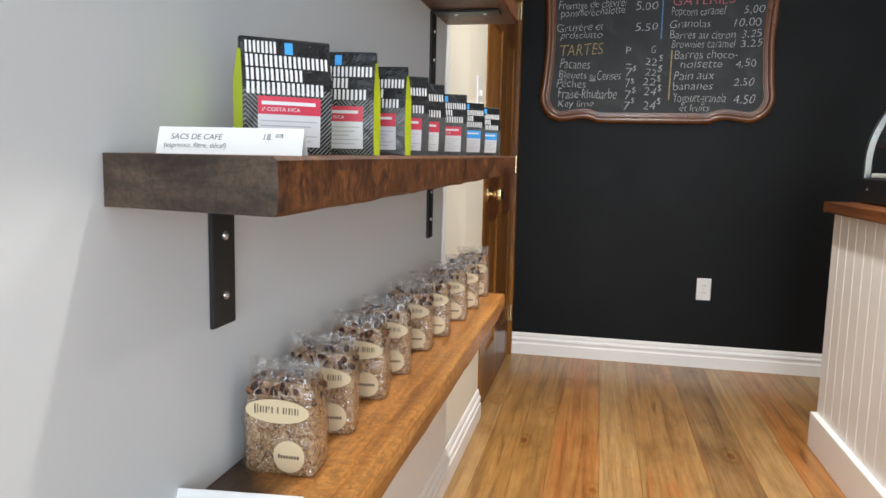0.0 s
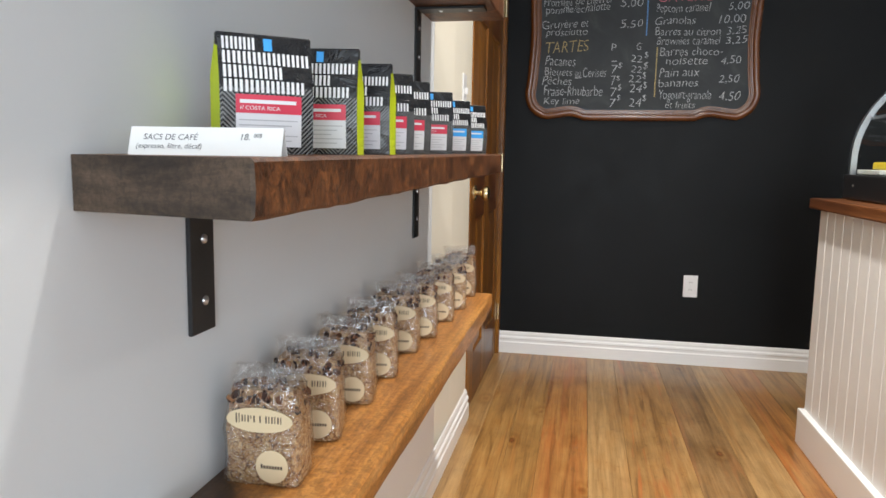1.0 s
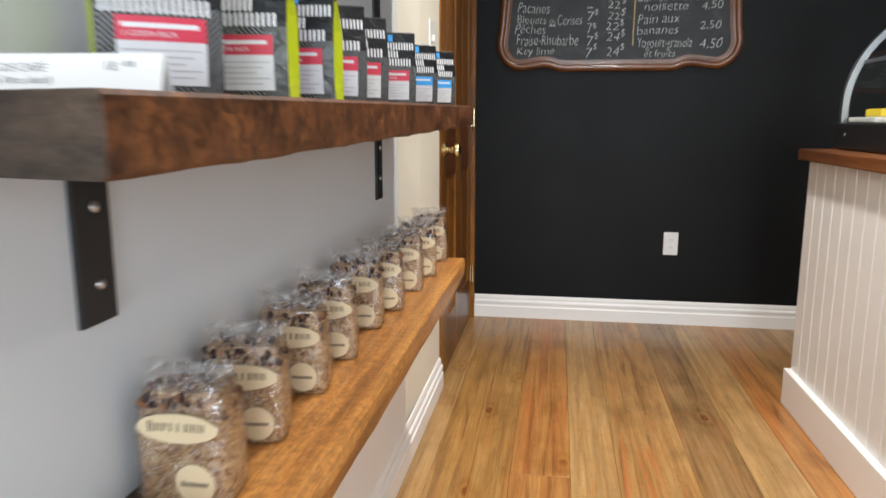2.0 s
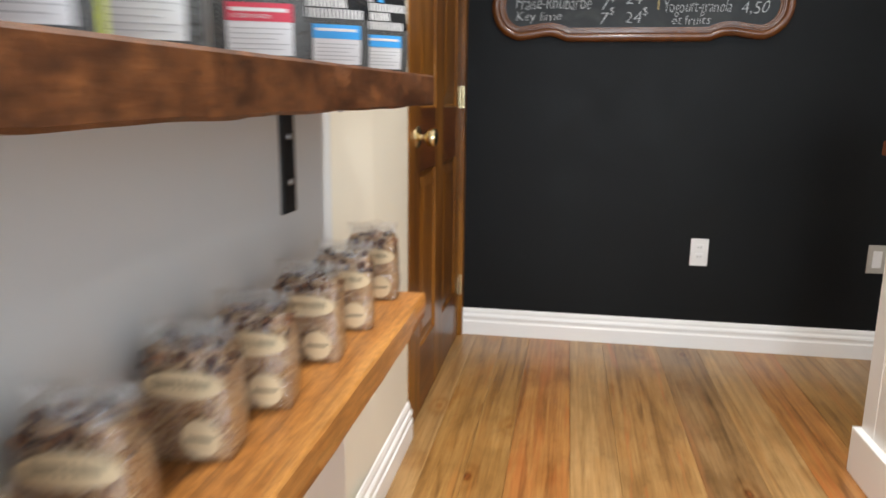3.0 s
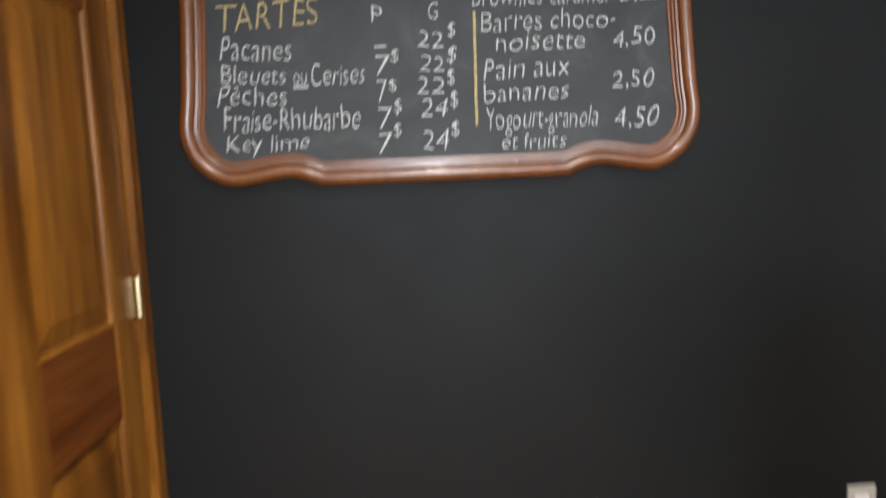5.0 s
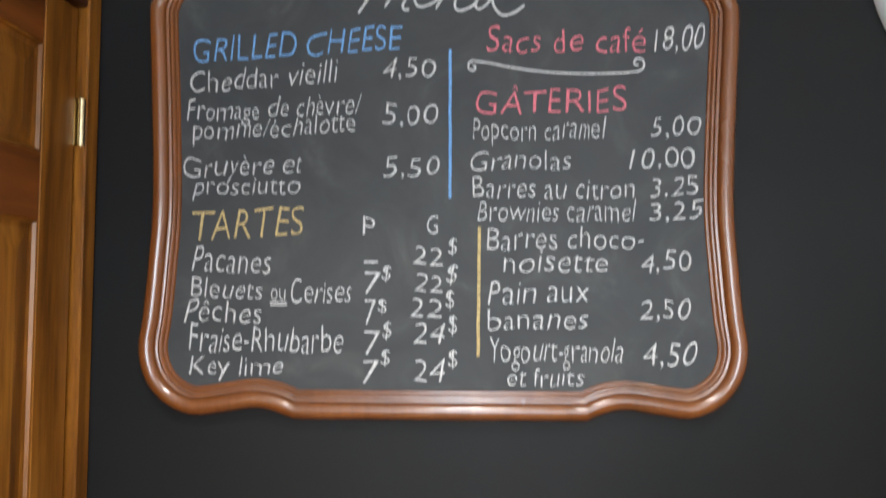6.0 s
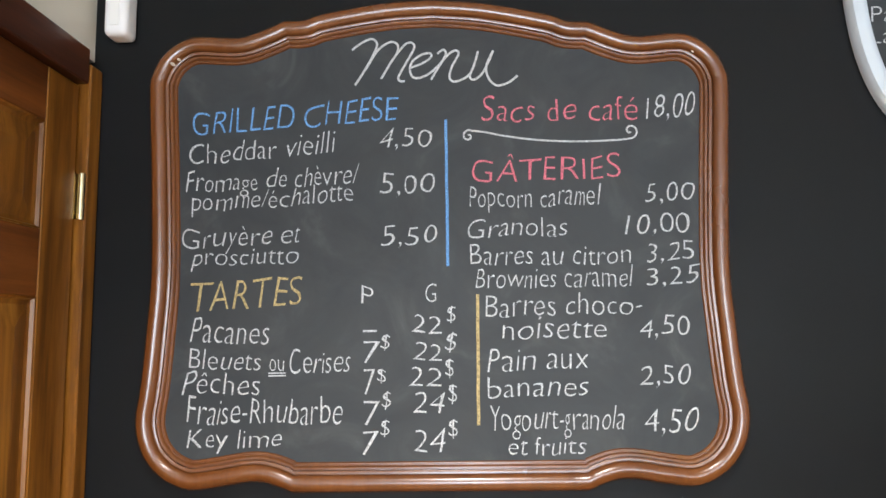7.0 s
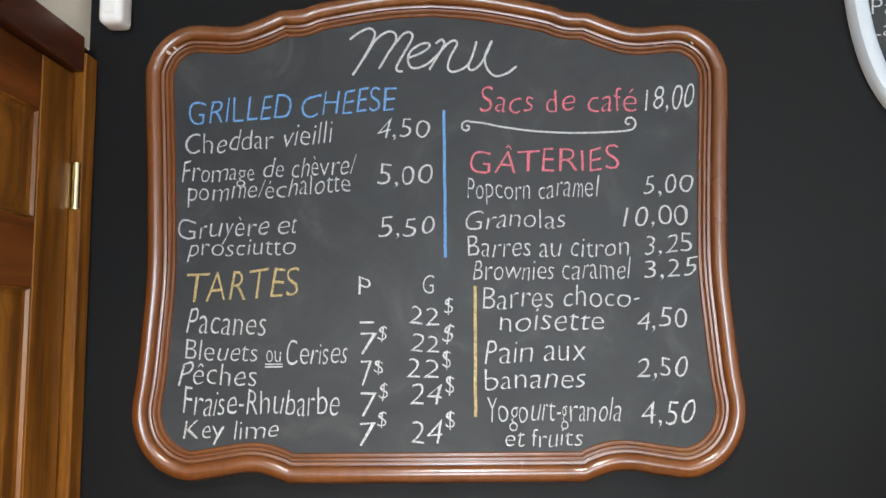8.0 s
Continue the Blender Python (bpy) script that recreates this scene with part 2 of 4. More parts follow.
M["frame_wood"] = wood("red_brown_frame_wood", (0.115, 0.036, 0.009), (0.165, 0.054, 0.0135), (0.215, 0.080, 0.022), 0.22, "Z", 0.5, 0.0, 0.6, 0.03, 0.3, 0.0, 1.8, 0.25)
M["iron"] = paint("black_iron", (0.012, 0.012, 0.013), 0.42, 0.2, 120, 0.2)
M["brass"] = material("worn_brass", 0.22, 1.0, (0.72, 0.60, 0.36))[0]
M["steel"] = material("zinc_screw", 0.3, 1.0, (0.7, 0.7, 0.7))[0]
M["chip"] = material("bare_plaster_chip", 0.8, 0.0, (0.62, 0.52, 0.42))[0]
M["alu"] = material("brushed_aluminium", 0.38, 1.0, (0.42, 0.43, 0.45))[0]
M["plastic"] = material("white_plastic", 0.3, 0.0, (0.80, 0.80, 0.80))[0]
M["plastic_grey"] = material("grey_plate_plastic", 0.45, 0.0, (0.42, 0.40, 0.36))[0]
M["slot"] = material("dark_slot", 0.6, 0.0, (0.05, 0.05, 0.05))[0]
M["black_plastic"] = material("black_case_plastic", 0.4, 0.0, (0.012, 0.012, 0.013))[0]
M["card"] = paint("white_card", (0.80, 0.80, 0.78), 0.6, 0.02)
M["ink"] = material("black_ink", 0.6, 0.0, (0.03, 0.03, 0.035))[0]
M["foil_black"] = material("matt_black_foil", 0.30, 0.0, (0.009, 0.0095, 0.011), 0.35)[0]
M["foil_lime"] = material("lime_foil", 0.4, 0.0, (0.52, 0.62, 0.015))[0]
M["print_red"] = material("red_print", 0.5, 0.0, (0.62, 0.035, 0.075))[0]
M["print_white"] = material("white_print", 0.5, 0.0, (0.75, 0.75, 0.76))[0]
M["print_blue"] = material("blue_print", 0.5, 0.0, (0.04, 0.34, 0.78))[0]
M["print_grey"] = material("grey_print", 0.5, 0.0, (0.46, 0.46, 0.48))[0]
M["label_white"] = paint("label_paper", (0.72, 0.72, 0.74), 0.5, 0.04)
M["label_tan"] = paint("tan_label_paper", (0.74, 0.59, 0.37), 0.55, 0.04)
M["print_brown"] = material("brown_print", 0.6, 0.0, (0.085, 0.055, 0.038))[0]
M["pastry"] = paint("lemon_bar", (0.75, 0.56, 0.03), 0.5, 0.15, 80, 0.4)
M["tray"] = material("white_tray", 0.35, 0.0, (0.72, 0.72, 0.68))[0]
M["white_frame"] = paint("white_painted_frame", (0.54, 0.61, 0.67), 0.35, 0.03)


def glass_mat(name, tint, gloss, rough, edge=0.7):
    m = bpy.data.materials.new(name)
    m.use_nodes = True
    n, l = m.node_tree.nodes, m.node_tree.links
    n.remove(n["Principled BSDF"])
    t, g, mix, fr = n.new("ShaderNodeBsdfTransparent"), n.new("ShaderNodeBsdfGlossy"), n.new("ShaderNodeMixShader"), n.new("ShaderNodeLayerWeight")
    t.inputs[0].default_value = (*tint, 1)
    g.inputs["Roughness"].default_value = rough
    fr.inputs["Blend"].default_value = 0.5
    sq, out = n.new("ShaderNodeMath"), n.new("ShaderNodeMapRange")
    sq.operation = "POWER"
    sq.inputs[1].default_value = 3.0
    out.inputs["To Min"].default_value, out.inputs["To Max"].default_value = gloss, edge
    l.new(fr.outputs["Facing"], sq.inputs[0])
    l.new(sq.outputs[0], out.inputs["Value"])
    v = coords(n, l)
    bp = n.new("ShaderNodeBump")
    bp.inputs["Strength"].default_value = 0.9 if rough > 0.03 else 0.0
    bp.inputs["Distance"].default_value = 0.009
    l.new(noise_tex(n, l, v, 48, 3, 0.65, 1.6), bp.inputs["Height"])
    l.new(bp.outputs[0], g.inputs["Normal"])
    l.new(bp.outputs[0], fr.inputs["Normal"])
    l.new(out.outputs[0], mix.inputs[0])
    l.new(t.outputs[0], mix.inputs[1])
    l.new(g.outputs[0], mix.inputs[2])
    l.new(mix.outputs[0], n["Material Output"].inputs[0])
    return m


M["film"] = glass_mat("clear_crinkled_film", (0.99, 0.985, 0.97), 0.17, 0.05)
M["glass"] = glass_mat("case_glass", (0.97, 0.985, 0.98), 0.012, 0.02, 0.3)


def chevron_foil():
    m, n, l, b = material("chevron_foil", 0.27, 0.0, (0.009, 0.0095, 0.011), 0.35)
    tc, sep = n.new("ShaderNodeTexCoord"), n.new("ShaderNodeSeparateXYZ")
    l.new(tc.outputs["Object"], sep.inputs[0])
    ax = n.new("ShaderNodeMath")
    ax.operation = "PINGPONG"
    ax.inputs[1].default_value = 0.025
    l.new(sep.outputs["X"], ax.inputs[0])
    ad = n.new("ShaderNodeMath")
    ad.operation = "ADD"
    l.new(ax.outputs[0], ad.inputs[0])
    l.new(sep.outputs["Z"], ad.inputs[1])
    fr = n.new("ShaderNodeMath")
    fr.operation = "PINGPONG"
    fr.inputs[1].default_value = 0.0026
    l.new(ad.outputs[0], fr.inputs[0])
    gt = n.new("ShaderNodeMath")
    gt.operation = "GREATER_THAN"
    gt.inputs[1].default_value = 0.0014
    l.new(fr.outputs[0], gt.inputs[0])
    lim = n.new("ShaderNodeMath")
    lim.operation = "LESS_THAN"
    lim.inputs[1].default_value = 0.073
    l.new(sep.outputs["Z"], lim.inputs[0])
    both = n.new("ShaderNodeMath")
    both.operation = "MULTIPLY"
    l.new(gt.outputs[0], both.inputs[0])
    l.new(lim.outputs[0], both.inputs[1])
    l.new(blend(n, l, both.outputs[0], (0.009, 0.0095, 0.011), (0.17, 0.17, 0.165)), b.inputs["Base Color"])
    bump(n, l, b, noise_tex(n, l, coords(n, l), 24, 4, 0.6, 1.0), 0.75, 0.008)
    return m


M["chevron"] = chevron_foil()


def granola():
    m, n, l, b = material("oat_granola", 0.6)
    v = coords(n, l)
    vo = n.new("ShaderNodeTexVoronoi")
    vo.inputs["Scale"].default_value = 290
    wob = n.new("ShaderNodeTexNoise")
    wob.inputs["Scale"].default_value = 90
    l.new(v, wob.inputs["Vector"])
    l.new(blend(n, l, 0.012, v, wob.outputs["Color"]), vo.inputs["Vector"])
    sep = n.new("ShaderNodeSeparateColor")
    l.new(vo.outputs["Color"], sep.inputs[0])
    c = ramp(n, l, sep.outputs[0], [(0.0, (0.16, 0.075, 0.04)), (0.15, (0.52, 0.28, 0.13)), (0.45, (0.70, 0.44, 0.21)), (0.8, (0.84, 0.63, 0.37)), (1.0, (0.44, 0.21, 0.10))])
    shade = ramp(n, l, vo.outputs["Distance"], [(0.0, (1, 1, 1)), (0.45, (0.97, 0.95, 0.92)), (0.80, (0.40, 0.31, 0.24))])
    c = blend(n, l, 0.8, c, shade, "MULTIPLY")
    c = blend(n, l, 0.5, c, ramp(n, l, noise_tex(n, l, v, 26, 3), [(0.35, (0.72, 0.63, 0.55)), (0.6, (1, 1, 1))]), "MULTIPLY")
    l.new(c, b.inputs["Base Color"])
    bump(n, l, b, vo.outputs["Distance"], 0.9, 0.004)
    return m


def fruit():
    m, n, l, b = material("dried_fruit_and_nuts", 0.45)
    g = n.new("ShaderNodeNewGeometry")
    c = ramp(n, l, g.outputs["Random Per Island"], [(0.0, (0.022, 0.010, 0.008)), (0.45, (0.05, 0.018, 0.011)), (0.6, (0.13, 0.05, 0.02)), (0.74, (0.42, 0.20, 0.09)), (0.86, (0.15, 0.07, 0.04)), (1.0, (0.60, 0.44, 0.28))])
    l.new(c, b.inputs["Base Color"])
    bump(n, l, b, noise_tex(n, l, coords(n, l), 160, 3), 0.6, 0.002)
    return m


M["granola"], M["fruit"] = granola(), fruit()


def chalk_mat(name, colour):
    m, n, l, b = material(name, 0.9, colour=colour)
    v = coords(n, l)
    f = ramp(n, l, noise_tex(n, l, v, 420, 3, 0.75), [(0.38, (0, 0, 0)), (0.60, (1, 1, 1))])
    l.new(blend(n, l, f, tuple(k * 0.30 + 0.012 for k in colour), colour), b.inputs["Base Color"])
    return m


chalk_w = chalk_mat("white_chalk", (0.68, 0.71, 0.73))
chalk_b = chalk_mat("blue_chalk", (0.17, 0.42, 0.84))
chalk_r = chalk_mat("pink_chalk", (0.82, 0.205, 0.27))
chalk_y = chalk_mat("yellow_chalk", (0.60, 0.47, 0.21))


def slate():
    m, n, l, b = material("smeared_chalkboard", 0.55, spec=0.30)
    v = coords(n, l, (1, 1, 1), False)
    s1 = noise_tex(n, l, v, 5, 6, 0.6, 1.5)
    c = ramp(n, l, s1, [(0.35, (0.0255, 0.0300, 0.0335)), (0.56, (0.0345, 0.0395, 0.0425)), (0.68, (0.050, 0.055, 0.057)), (0.82, (0.090, 0.096, 0.098))])
    l.new(c, b.inputs["Base Color"])
    bump(n, l, b, noise_tex(n, l, v, 300, 2), 0.1, 0.0005)
    return m


M["slate"] = slate()


# ---- making things ----
def mesh_of(bm, name, mat, smooth=False):
    bmesh.ops.recalc_face_normals(bm, faces=bm.faces)
    me = bpy.data.meshes.new(name)
    bm.to_mesh(me)
    bm.free()
    if smooth:
        for p in me.polygons:
            p.use_smooth = True
        me.set_sharp_from_angle(angle=radians(40))
    for k in (mat if isinstance(mat, (list, tuple)) else [mat]):
        me.materials.append(k)
    return me


def part(name, bm, mat, parent=None, label="", smooth=False, m=None):
    ob = new(name, mesh_of(bm, name, mat, smooth))
    if m is not None:
        ob.matrix_basis = m
    if parent:
        ob.parent = parent
    if label:
        ob["label"] = label
    return ob


def thing(name, label, category, group="", kind="", m=None):
    ob = new(name)
    ob.empty_display_size = 0.05
    if m is not None:
        ob.matrix_basis = m
    return tagged(ob, label, category, group, kind)


def box(bm, x0, x1, y0, y1, z0, z1, bevel=0.0, seg=1):
    b = bmesh.new()
    bmesh.ops.create_cube(b, size=1)
    for v in b.verts:
        v.co = Vector(((x0 + x1) / 2 + v.co.x * (x1 - x0), (y0 + y1) / 2 + v.co.y * (y1 - y0), (z0 + z1) / 2 + v.co.z * (z1 - z0)))
    if bevel:
        bmesh.ops.bevel(b, geom=b.edges[:], offset=bevel, segments=seg, affect="EDGES", profile=0.6)
    me = bpy.data.meshes.new("t")
    b.to_mesh(me)
    b.free()
    bm.from_mesh(me)
    bpy.data.meshes.remove(me)
    return bm


def boxed(x0, x1, y0, y1, z0, z1, bevel=0.0, seg=1):
    return box(bmesh.new(), x0, x1, y0, y1, z0, z1, bevel, seg)


def lathe(profile, seg=20, m=None):
    """A turned body: (radius, height) pairs round z, then moved by m."""
    bm = bmesh.new()
    rings = []
    for r, h in profile:
        rings.append([bm.verts.new((r * math.cos(2 * math.pi * i / seg), r * math.sin(2 * math.pi * i / seg), h)) for i in range(seg)])
    for a, b in zip(rings, rings[1:]):
        for i in range(seg):
            bm.faces.new((a[i], a[(i + 1) % seg], b[(i + 1) % seg], b[i]))
    bm.faces.new(rings[0][::-1])
    bm.faces.new(rings[-1])
    if m is not None:
        bmesh.ops.transform(bm, matrix=m, verts=bm.verts[:])
    return bm


def extrude_profile(profile, start, along, across, up):
    """A moulding: (out, height) pairs, from start along a vector."""
    bm = bmesh.new()
    s, a, c, u = Vector(start), Vector(along), Vector(across), Vector(up)
    r0 = [bm.verts.new(s + c * o + u * h) for o, h in profile]
    r1 = [bm.verts.new(s + a + c * o + u * h) for o, h in profile]
    k = len(profile)
    for i in range(k):
        bm.faces.new((r0[i], r0[(i + 1) % k], r1[(i + 1) % k], r1[i]))
    bm.faces.new(r0)
    bm.faces.new(r1[::-1])
    return bm


def ribbon(points, width, thick, to3d):
    """A flat stroke along 2D points; to3d(u, v, h) places it."""
    bm = bmesh.new()
    rows = []
    for i, p in enumerate(points):
        a, b = points[max(0, i - 1)], points[min(len(points) - 1, i + 1)]
        d = Vector((b[0] - a[0], b[1] - a[1])).normalized()
        nx, ny = -d.y * width / 2, d.x * width / 2
        rows.append([bm.verts.new(to3d(p[0] + s * nx, p[1] + s * ny, h)) for s, h in ((-1, 0), (-1, thick), (1, thick), (1, 0))])
    for a, b in zip(rows, rows[1:]):
        for i in range(4):
            bm.faces.new((a[i], a[(i + 1) % 4], b[(i + 1) % 4], b[i]))
    return bm


def writing(text, thin=0.0, shear=0.0):
    """A text in the built-in font as a bmesh in x and y, and its bounds."""
    cu = bpy.data.curves.new("t", "FONT")
    cu.body, cu.offset, cu.shear, cu.resolution_u = text, thin, shear, 4
    cu.extrude = 0.004
    ob = new("t", cu)
    bpy.context.view_layer.update()
    me = bpy.data.meshes.new_from_object(ob.evaluated_get(bpy.context.evaluated_depsgraph_get()))
    bpy.data.objects.remove(ob)
    bpy.data.curves.remove(cu)
    bm = bmesh.new()
    bm.from_mesh(me)
    bpy.data.meshes.remove(me)
    xs, ys = [v.co.x for v in bm.verts], [v.co.y for v in bm.verts]
    return bm, min(xs), max(xs), min(ys), max(ys)


# ---- the room ----
def structure(name, bm, mat, label, category, smooth=False):
    return tagged(part(name, bm, mat, None, "", smooth), label, category, "", "structure")


structure("wall_west", boxed(WALL_X - 0.15, WALL_X, FRONT_Y - 0.15, STEP_Y, 0, CEIL), M["wall"], "smooth cool white painted wall behind the wooden shelves", "wall")
PIER = [(CREAM_X - 0.168, STEP_Y), (WALL_X + 0.0005, STEP_Y), (CREAM_X, STEP_Y + 0.25), (CREAM_X, 2.782), (CREAM_X - 0.168, 2.782)]
bm = extrude_profile(PIER, (0, 0, 0), (0, 0, CEIL), (1, 0, 0), (0, 1, 0))
structure("wall_west_pier", bm, M["cream"], "cream painted wall between shelves and wooden door", "wall")
# lighter paint than the wall above stands in for light under the shelf
structure("wall_west_dado", boxed(WALL_X + 0.0005, CREAM_X, 0.50, STEP_Y, 0, 0.5725), M["ceiling"], "painted lower wall under the granola shelf, coloured lighter for the light on it", "wall")
structure("wall_west_lintel", boxed(CREAM_X - 0.168, CREAM_X, 2.782, BACK_Y, 2.10, CEIL), M["cream"], "pale painted wall above the wooden door", "wall")
structure("wall_west_closet", boxed(CREAM_X - 0.168, CREAM_X - 0.09, 2.782, BACK_Y, 0, 2.10), M["cream"], "plain wall closing the space behind the door", "wall")
structure("wall_north", boxed(CREAM_X - 0.168, RIGHT_X + 0.15, BACK_Y, BACK_Y + 0.15, 0, CEIL), M["black_wall"], "matt black chalkboard-painted wall with menu board", "wall")
structure("wall_east", boxed(RIGHT_X, RIGHT_X + 0.15, FRONT_Y - 0.15, BACK_Y, 0, CEIL), M["wall"], "plain white painted wall behind the counter", "wall")
bm = bmesh.new()
box(bm, WALL_X, -0.18, FRONT_Y - 0.15, FRONT_Y, 0, CEIL)
box(bm, -0.18, 0.74, FRONT_Y - 0.15, FRONT_Y, 2.12, CEIL)
box(bm, 0.74, 0.8, FRONT_Y - 0.15, FRONT_Y, 0, CEIL)
box(bm, 3.4, RIGHT_X, FRONT_Y - 0.15, FRONT_Y, 0, CEIL)
box(bm, 0.8, 3.4, FRONT_Y - 0.15, FRONT_Y, 0, 0.15)
box(bm, 0.8, 3.4, FRONT_Y - 0.15, FRONT_Y, 2.35, CEIL)
structure("wall_south", bm, M["wall"], "plain white wall with door and shop window openings", "wall")
structure("ceiling", boxed(WALL_X - 0.15, RIGHT_X + 0.15, FRONT_Y - 0.15, BACK_Y + 0.15, CEIL, CEIL + 0.12), M["ceiling"], "flat white painted ceiling", "ceiling")
floor = structure("floor", boxed(WALL_X - 0.15, RIGHT_X + 0.15, FRONT_Y - 0.15, BACK_Y + 0.15, -0.12, -0.006), M["floor_gap"], "wide varnished pine plank floor in mixed tan and orange tones", "floor")
structure("ground", boxed(-60, 60, -80, 60, -0.40, -0.30), M["bead"], "plain pale pavement outside the shop window", "ground")

BASE = [(0, 0), (0.017, 0), (0.017, 0.062), (0.012, 0.068), (0.012, 0.080), (0.016, 0.085), (0.014, 0.094), (0.008, 0.100), (0.008, 0.112), (0.004, 0.124), (0, 0.126)]
BASE = [(o, h * 0.935) for o, h in BASE]
structure("baseboard_north", extrude_profile(BASE, (CREAM_X, BACK_Y, 0), (RIGHT_X - CREAM_X, 0, 0), (0, -1, 0), (0, 0, 1)), M["white_trim"], "white moulded baseboard along the black wall", "baseboard")
structure("baseboard_pier", extrude_profile(BASE, (CREAM_X, 0.50, 0), (0, 2.282, 0), (1, 0, 0), (0, 0, 1)), M["white_trim"], "white moulded baseboard below the cream wall", "baseboard")
structure("baseboard_west", extrude_profile(BASE, (WALL_X, FRONT_Y, 0), (0, 0.50 - FRONT_Y, 0), (1, 0, 0), (0, 0, 1)), M["white_trim"], "white moulded baseboard below the shelves", "baseboard")


# ---- the door ----
door = thing("door_1", "closed six-panel varnished pine door with brass knob", "door", kind="structure")
DY0, DY1, DZ1 = 2.832, 3.764, 2.032
STILES = [(DY0, 2.952), (3.212, 3.366), (3.662, DY1)]
RAILS = [(0.008, 0.222), (0.797, 0.992), (1.615, 1.735), (1.930, DZ1)]
BACK = DOOR_X - 0.04
for a, b in STILES:
    part("stile", boxed(BACK, DOOR_X, a, b, 0.008, DZ1, 0.002), M["door_v"], door)
for c, d in RAILS:
    for (_, a), (b, _) in zip(STILES, STILES[1:]):
        part("rail", boxed(BACK, DOOR_X - 0.0006, a, b, c, d, 0.002), M["door_h"], door)


def raised_panel(y0, y1, z0, z1):
    """A sunk panel: sticking that slopes in, a flat margin, and a raised field."""
    bm = bmesh.new()
    rings = []
    for inset, depth in ((0, -0.001), (0.003, -0.002), (0.006, -0.008), (0.014, -0.010), (0.052, -0.003), (0.054, -0.003)):
        rings.append([bm.verts.new((DOOR_X + depth, y, z)) for y, z in ((y0 + inset, z0 + inset), (y1 - inset, z0 + inset), (y1 - inset, z1 - inset), (y0 + inset, z1 - inset))])
    for a, b in zip(rings, rings[1:]):
        for i in range(4):
            bm.faces.new((a[i], a[(i + 1) % 4], b[(i + 1) % 4], b[i]))
    bm.faces.new(rings[-1])
    return bm


for (_, c), (d, _) in zip(RAILS, RAILS[1:]):
    for (_, a), (b, _) in zip(STILES, STILES[1:]):
        part("panel", raised_panel(a, b, c, d), M["door_v"], door)
KNOB = Matrix.Translation((DOOR_X, 2.900, 0.907)) @ Matrix.Rotation(radians(90), 4, "Y")
knob = part("door_knob", lathe([(0.010, 0.004), (0.010, 0.022), (0.016, 0.027), (0.026, 0.036), (0.0285, 0.046), (0.026, 0.056), (0.015, 0.062), (0.004, 0.063)], 24, KNOB), M["brass"], door, "polished brass knob", True)
part("rose", lathe([(0.033, 0), (0.033, 0.003), (0.027, 0.008), (0.014, 0.011)], 24, KNOB), M["brass"], knob, "", True)
for hz in (0.235, 1.030, 1.812):
    hg = part("hinge", lathe([(0.007, -0.045), (0.007, 0.045)], 12, Matrix.Translation((DOOR_X + 0.011, 3.768, hz))), M["brass"], door, "brass butt hinge", True)
    part("leaf", boxed(DOOR_X, DOOR_X + 0.003, 3.757, 3.768, hz - 0.044, hz + 0.044), M["brass"], hg)
trim = thing("trim", "varnished pine casing round the door", "door casing", kind="structure")
part("casing", boxed(CREAM_X - 0.09, CREAM_X + 0.020, 3.772, BACK_Y - 0.003, 0, 2.078, 0.003), M["door_v"], trim)
part("casing", boxed(CREAM_X - 0.09, CREAM_X + 0.004, 2.785, 2.828, 0, 2.034, 0.003), M["door_v"], trim)
part("head_casing", boxed(CREAM_X - 0.09, CREAM_X + 0.018, 2.785, 3.7705, 2.036, 2.108, 0.003), M["head"], trim, "red-brown head casing, coloured darker for the shade on it")


# ---- shelves on the wall ----
def shelf_board(z0, z1, y0, y1, near, far, mat_long, label, skew=0.045, taper=0.0, lift=0.0):
    """A thick rough board with an uneven front edge and sawn ends; its front runs from near to far."""
    shelf = thing("wall_shelf", label, "shelf", "wall shelves")
    bm = bmesh.new()
    n = 64
    rings = []
    for i in range(n + 1):
        y = y0 + (y1 - y0) * i / n
        front = near + (far - near) * i / n
        w = noise.noise((y * 6, z0 * 9, 0.3)) * 0.0022
        w2 = noise.noise((y * 11, z0 * 9, 4.3)) * 0.0022 + noise.noise((y * 37, 2.0, z0)) * 0.0014
        r = 0.0035
        zb, zt = z0 + taper * i / n, z1 + lift * i / n
        sec = [(WALL_X + 0.001, zb + w2 * 0.4), (front - r + w, zb + w2), (front + w * 1.3, zb + r + w2), (front + w2 * 0.8 + 0.0005, (zb + zt) / 2), (front + w, zt - r), (front - r + w, zt), (WALL_X + 0.001, zt)]
        rings.append([bm.verts.new((x, y, z)) for x, z in sec])
    k = len(rings[0])
    for a, b in zip(rings, rings[1:]):
        for i in range(k):
            bm.faces.new((a[i], a[(i + 1) % k], b[(i + 1) % k], b[i]))
    ends = [[tuple(v.co) for v in ring] for ring in (rings[0], rings[-1])]
    for i in range(8):
        for v in (rings[i][0], rings[i][-1]):
            v.co.y += skew * (1 - i / 8)
    part("board", bm, mat_long, shelf, "", True)
    for ring in ends:
        cap = bmesh.new()
        cap.faces.new([cap.verts.new((x, y + (skew if j in (0, 6) and ring is ends[0] else 0), z)) for j, (x, y, z) in enumerate(ring)])
        part("sawn_end", cap, M["shelf_end"], shelf, "grey-brown sawn end grain")


shelf_board(0.9875, 1.0390, 0.548, 2.125, -0.291, -0.276, M["shelf_side"], "thick dark rough-sawn wooden shelf carrying coffee bags", taper=0.0170, lift=0.0190)
shelf_board(1.440, 1.490, 0.566, 2.125, -0.302, -0.282, M["shelf_side"], "thick dark rough-sawn wooden shelf, uppermost on the wall")
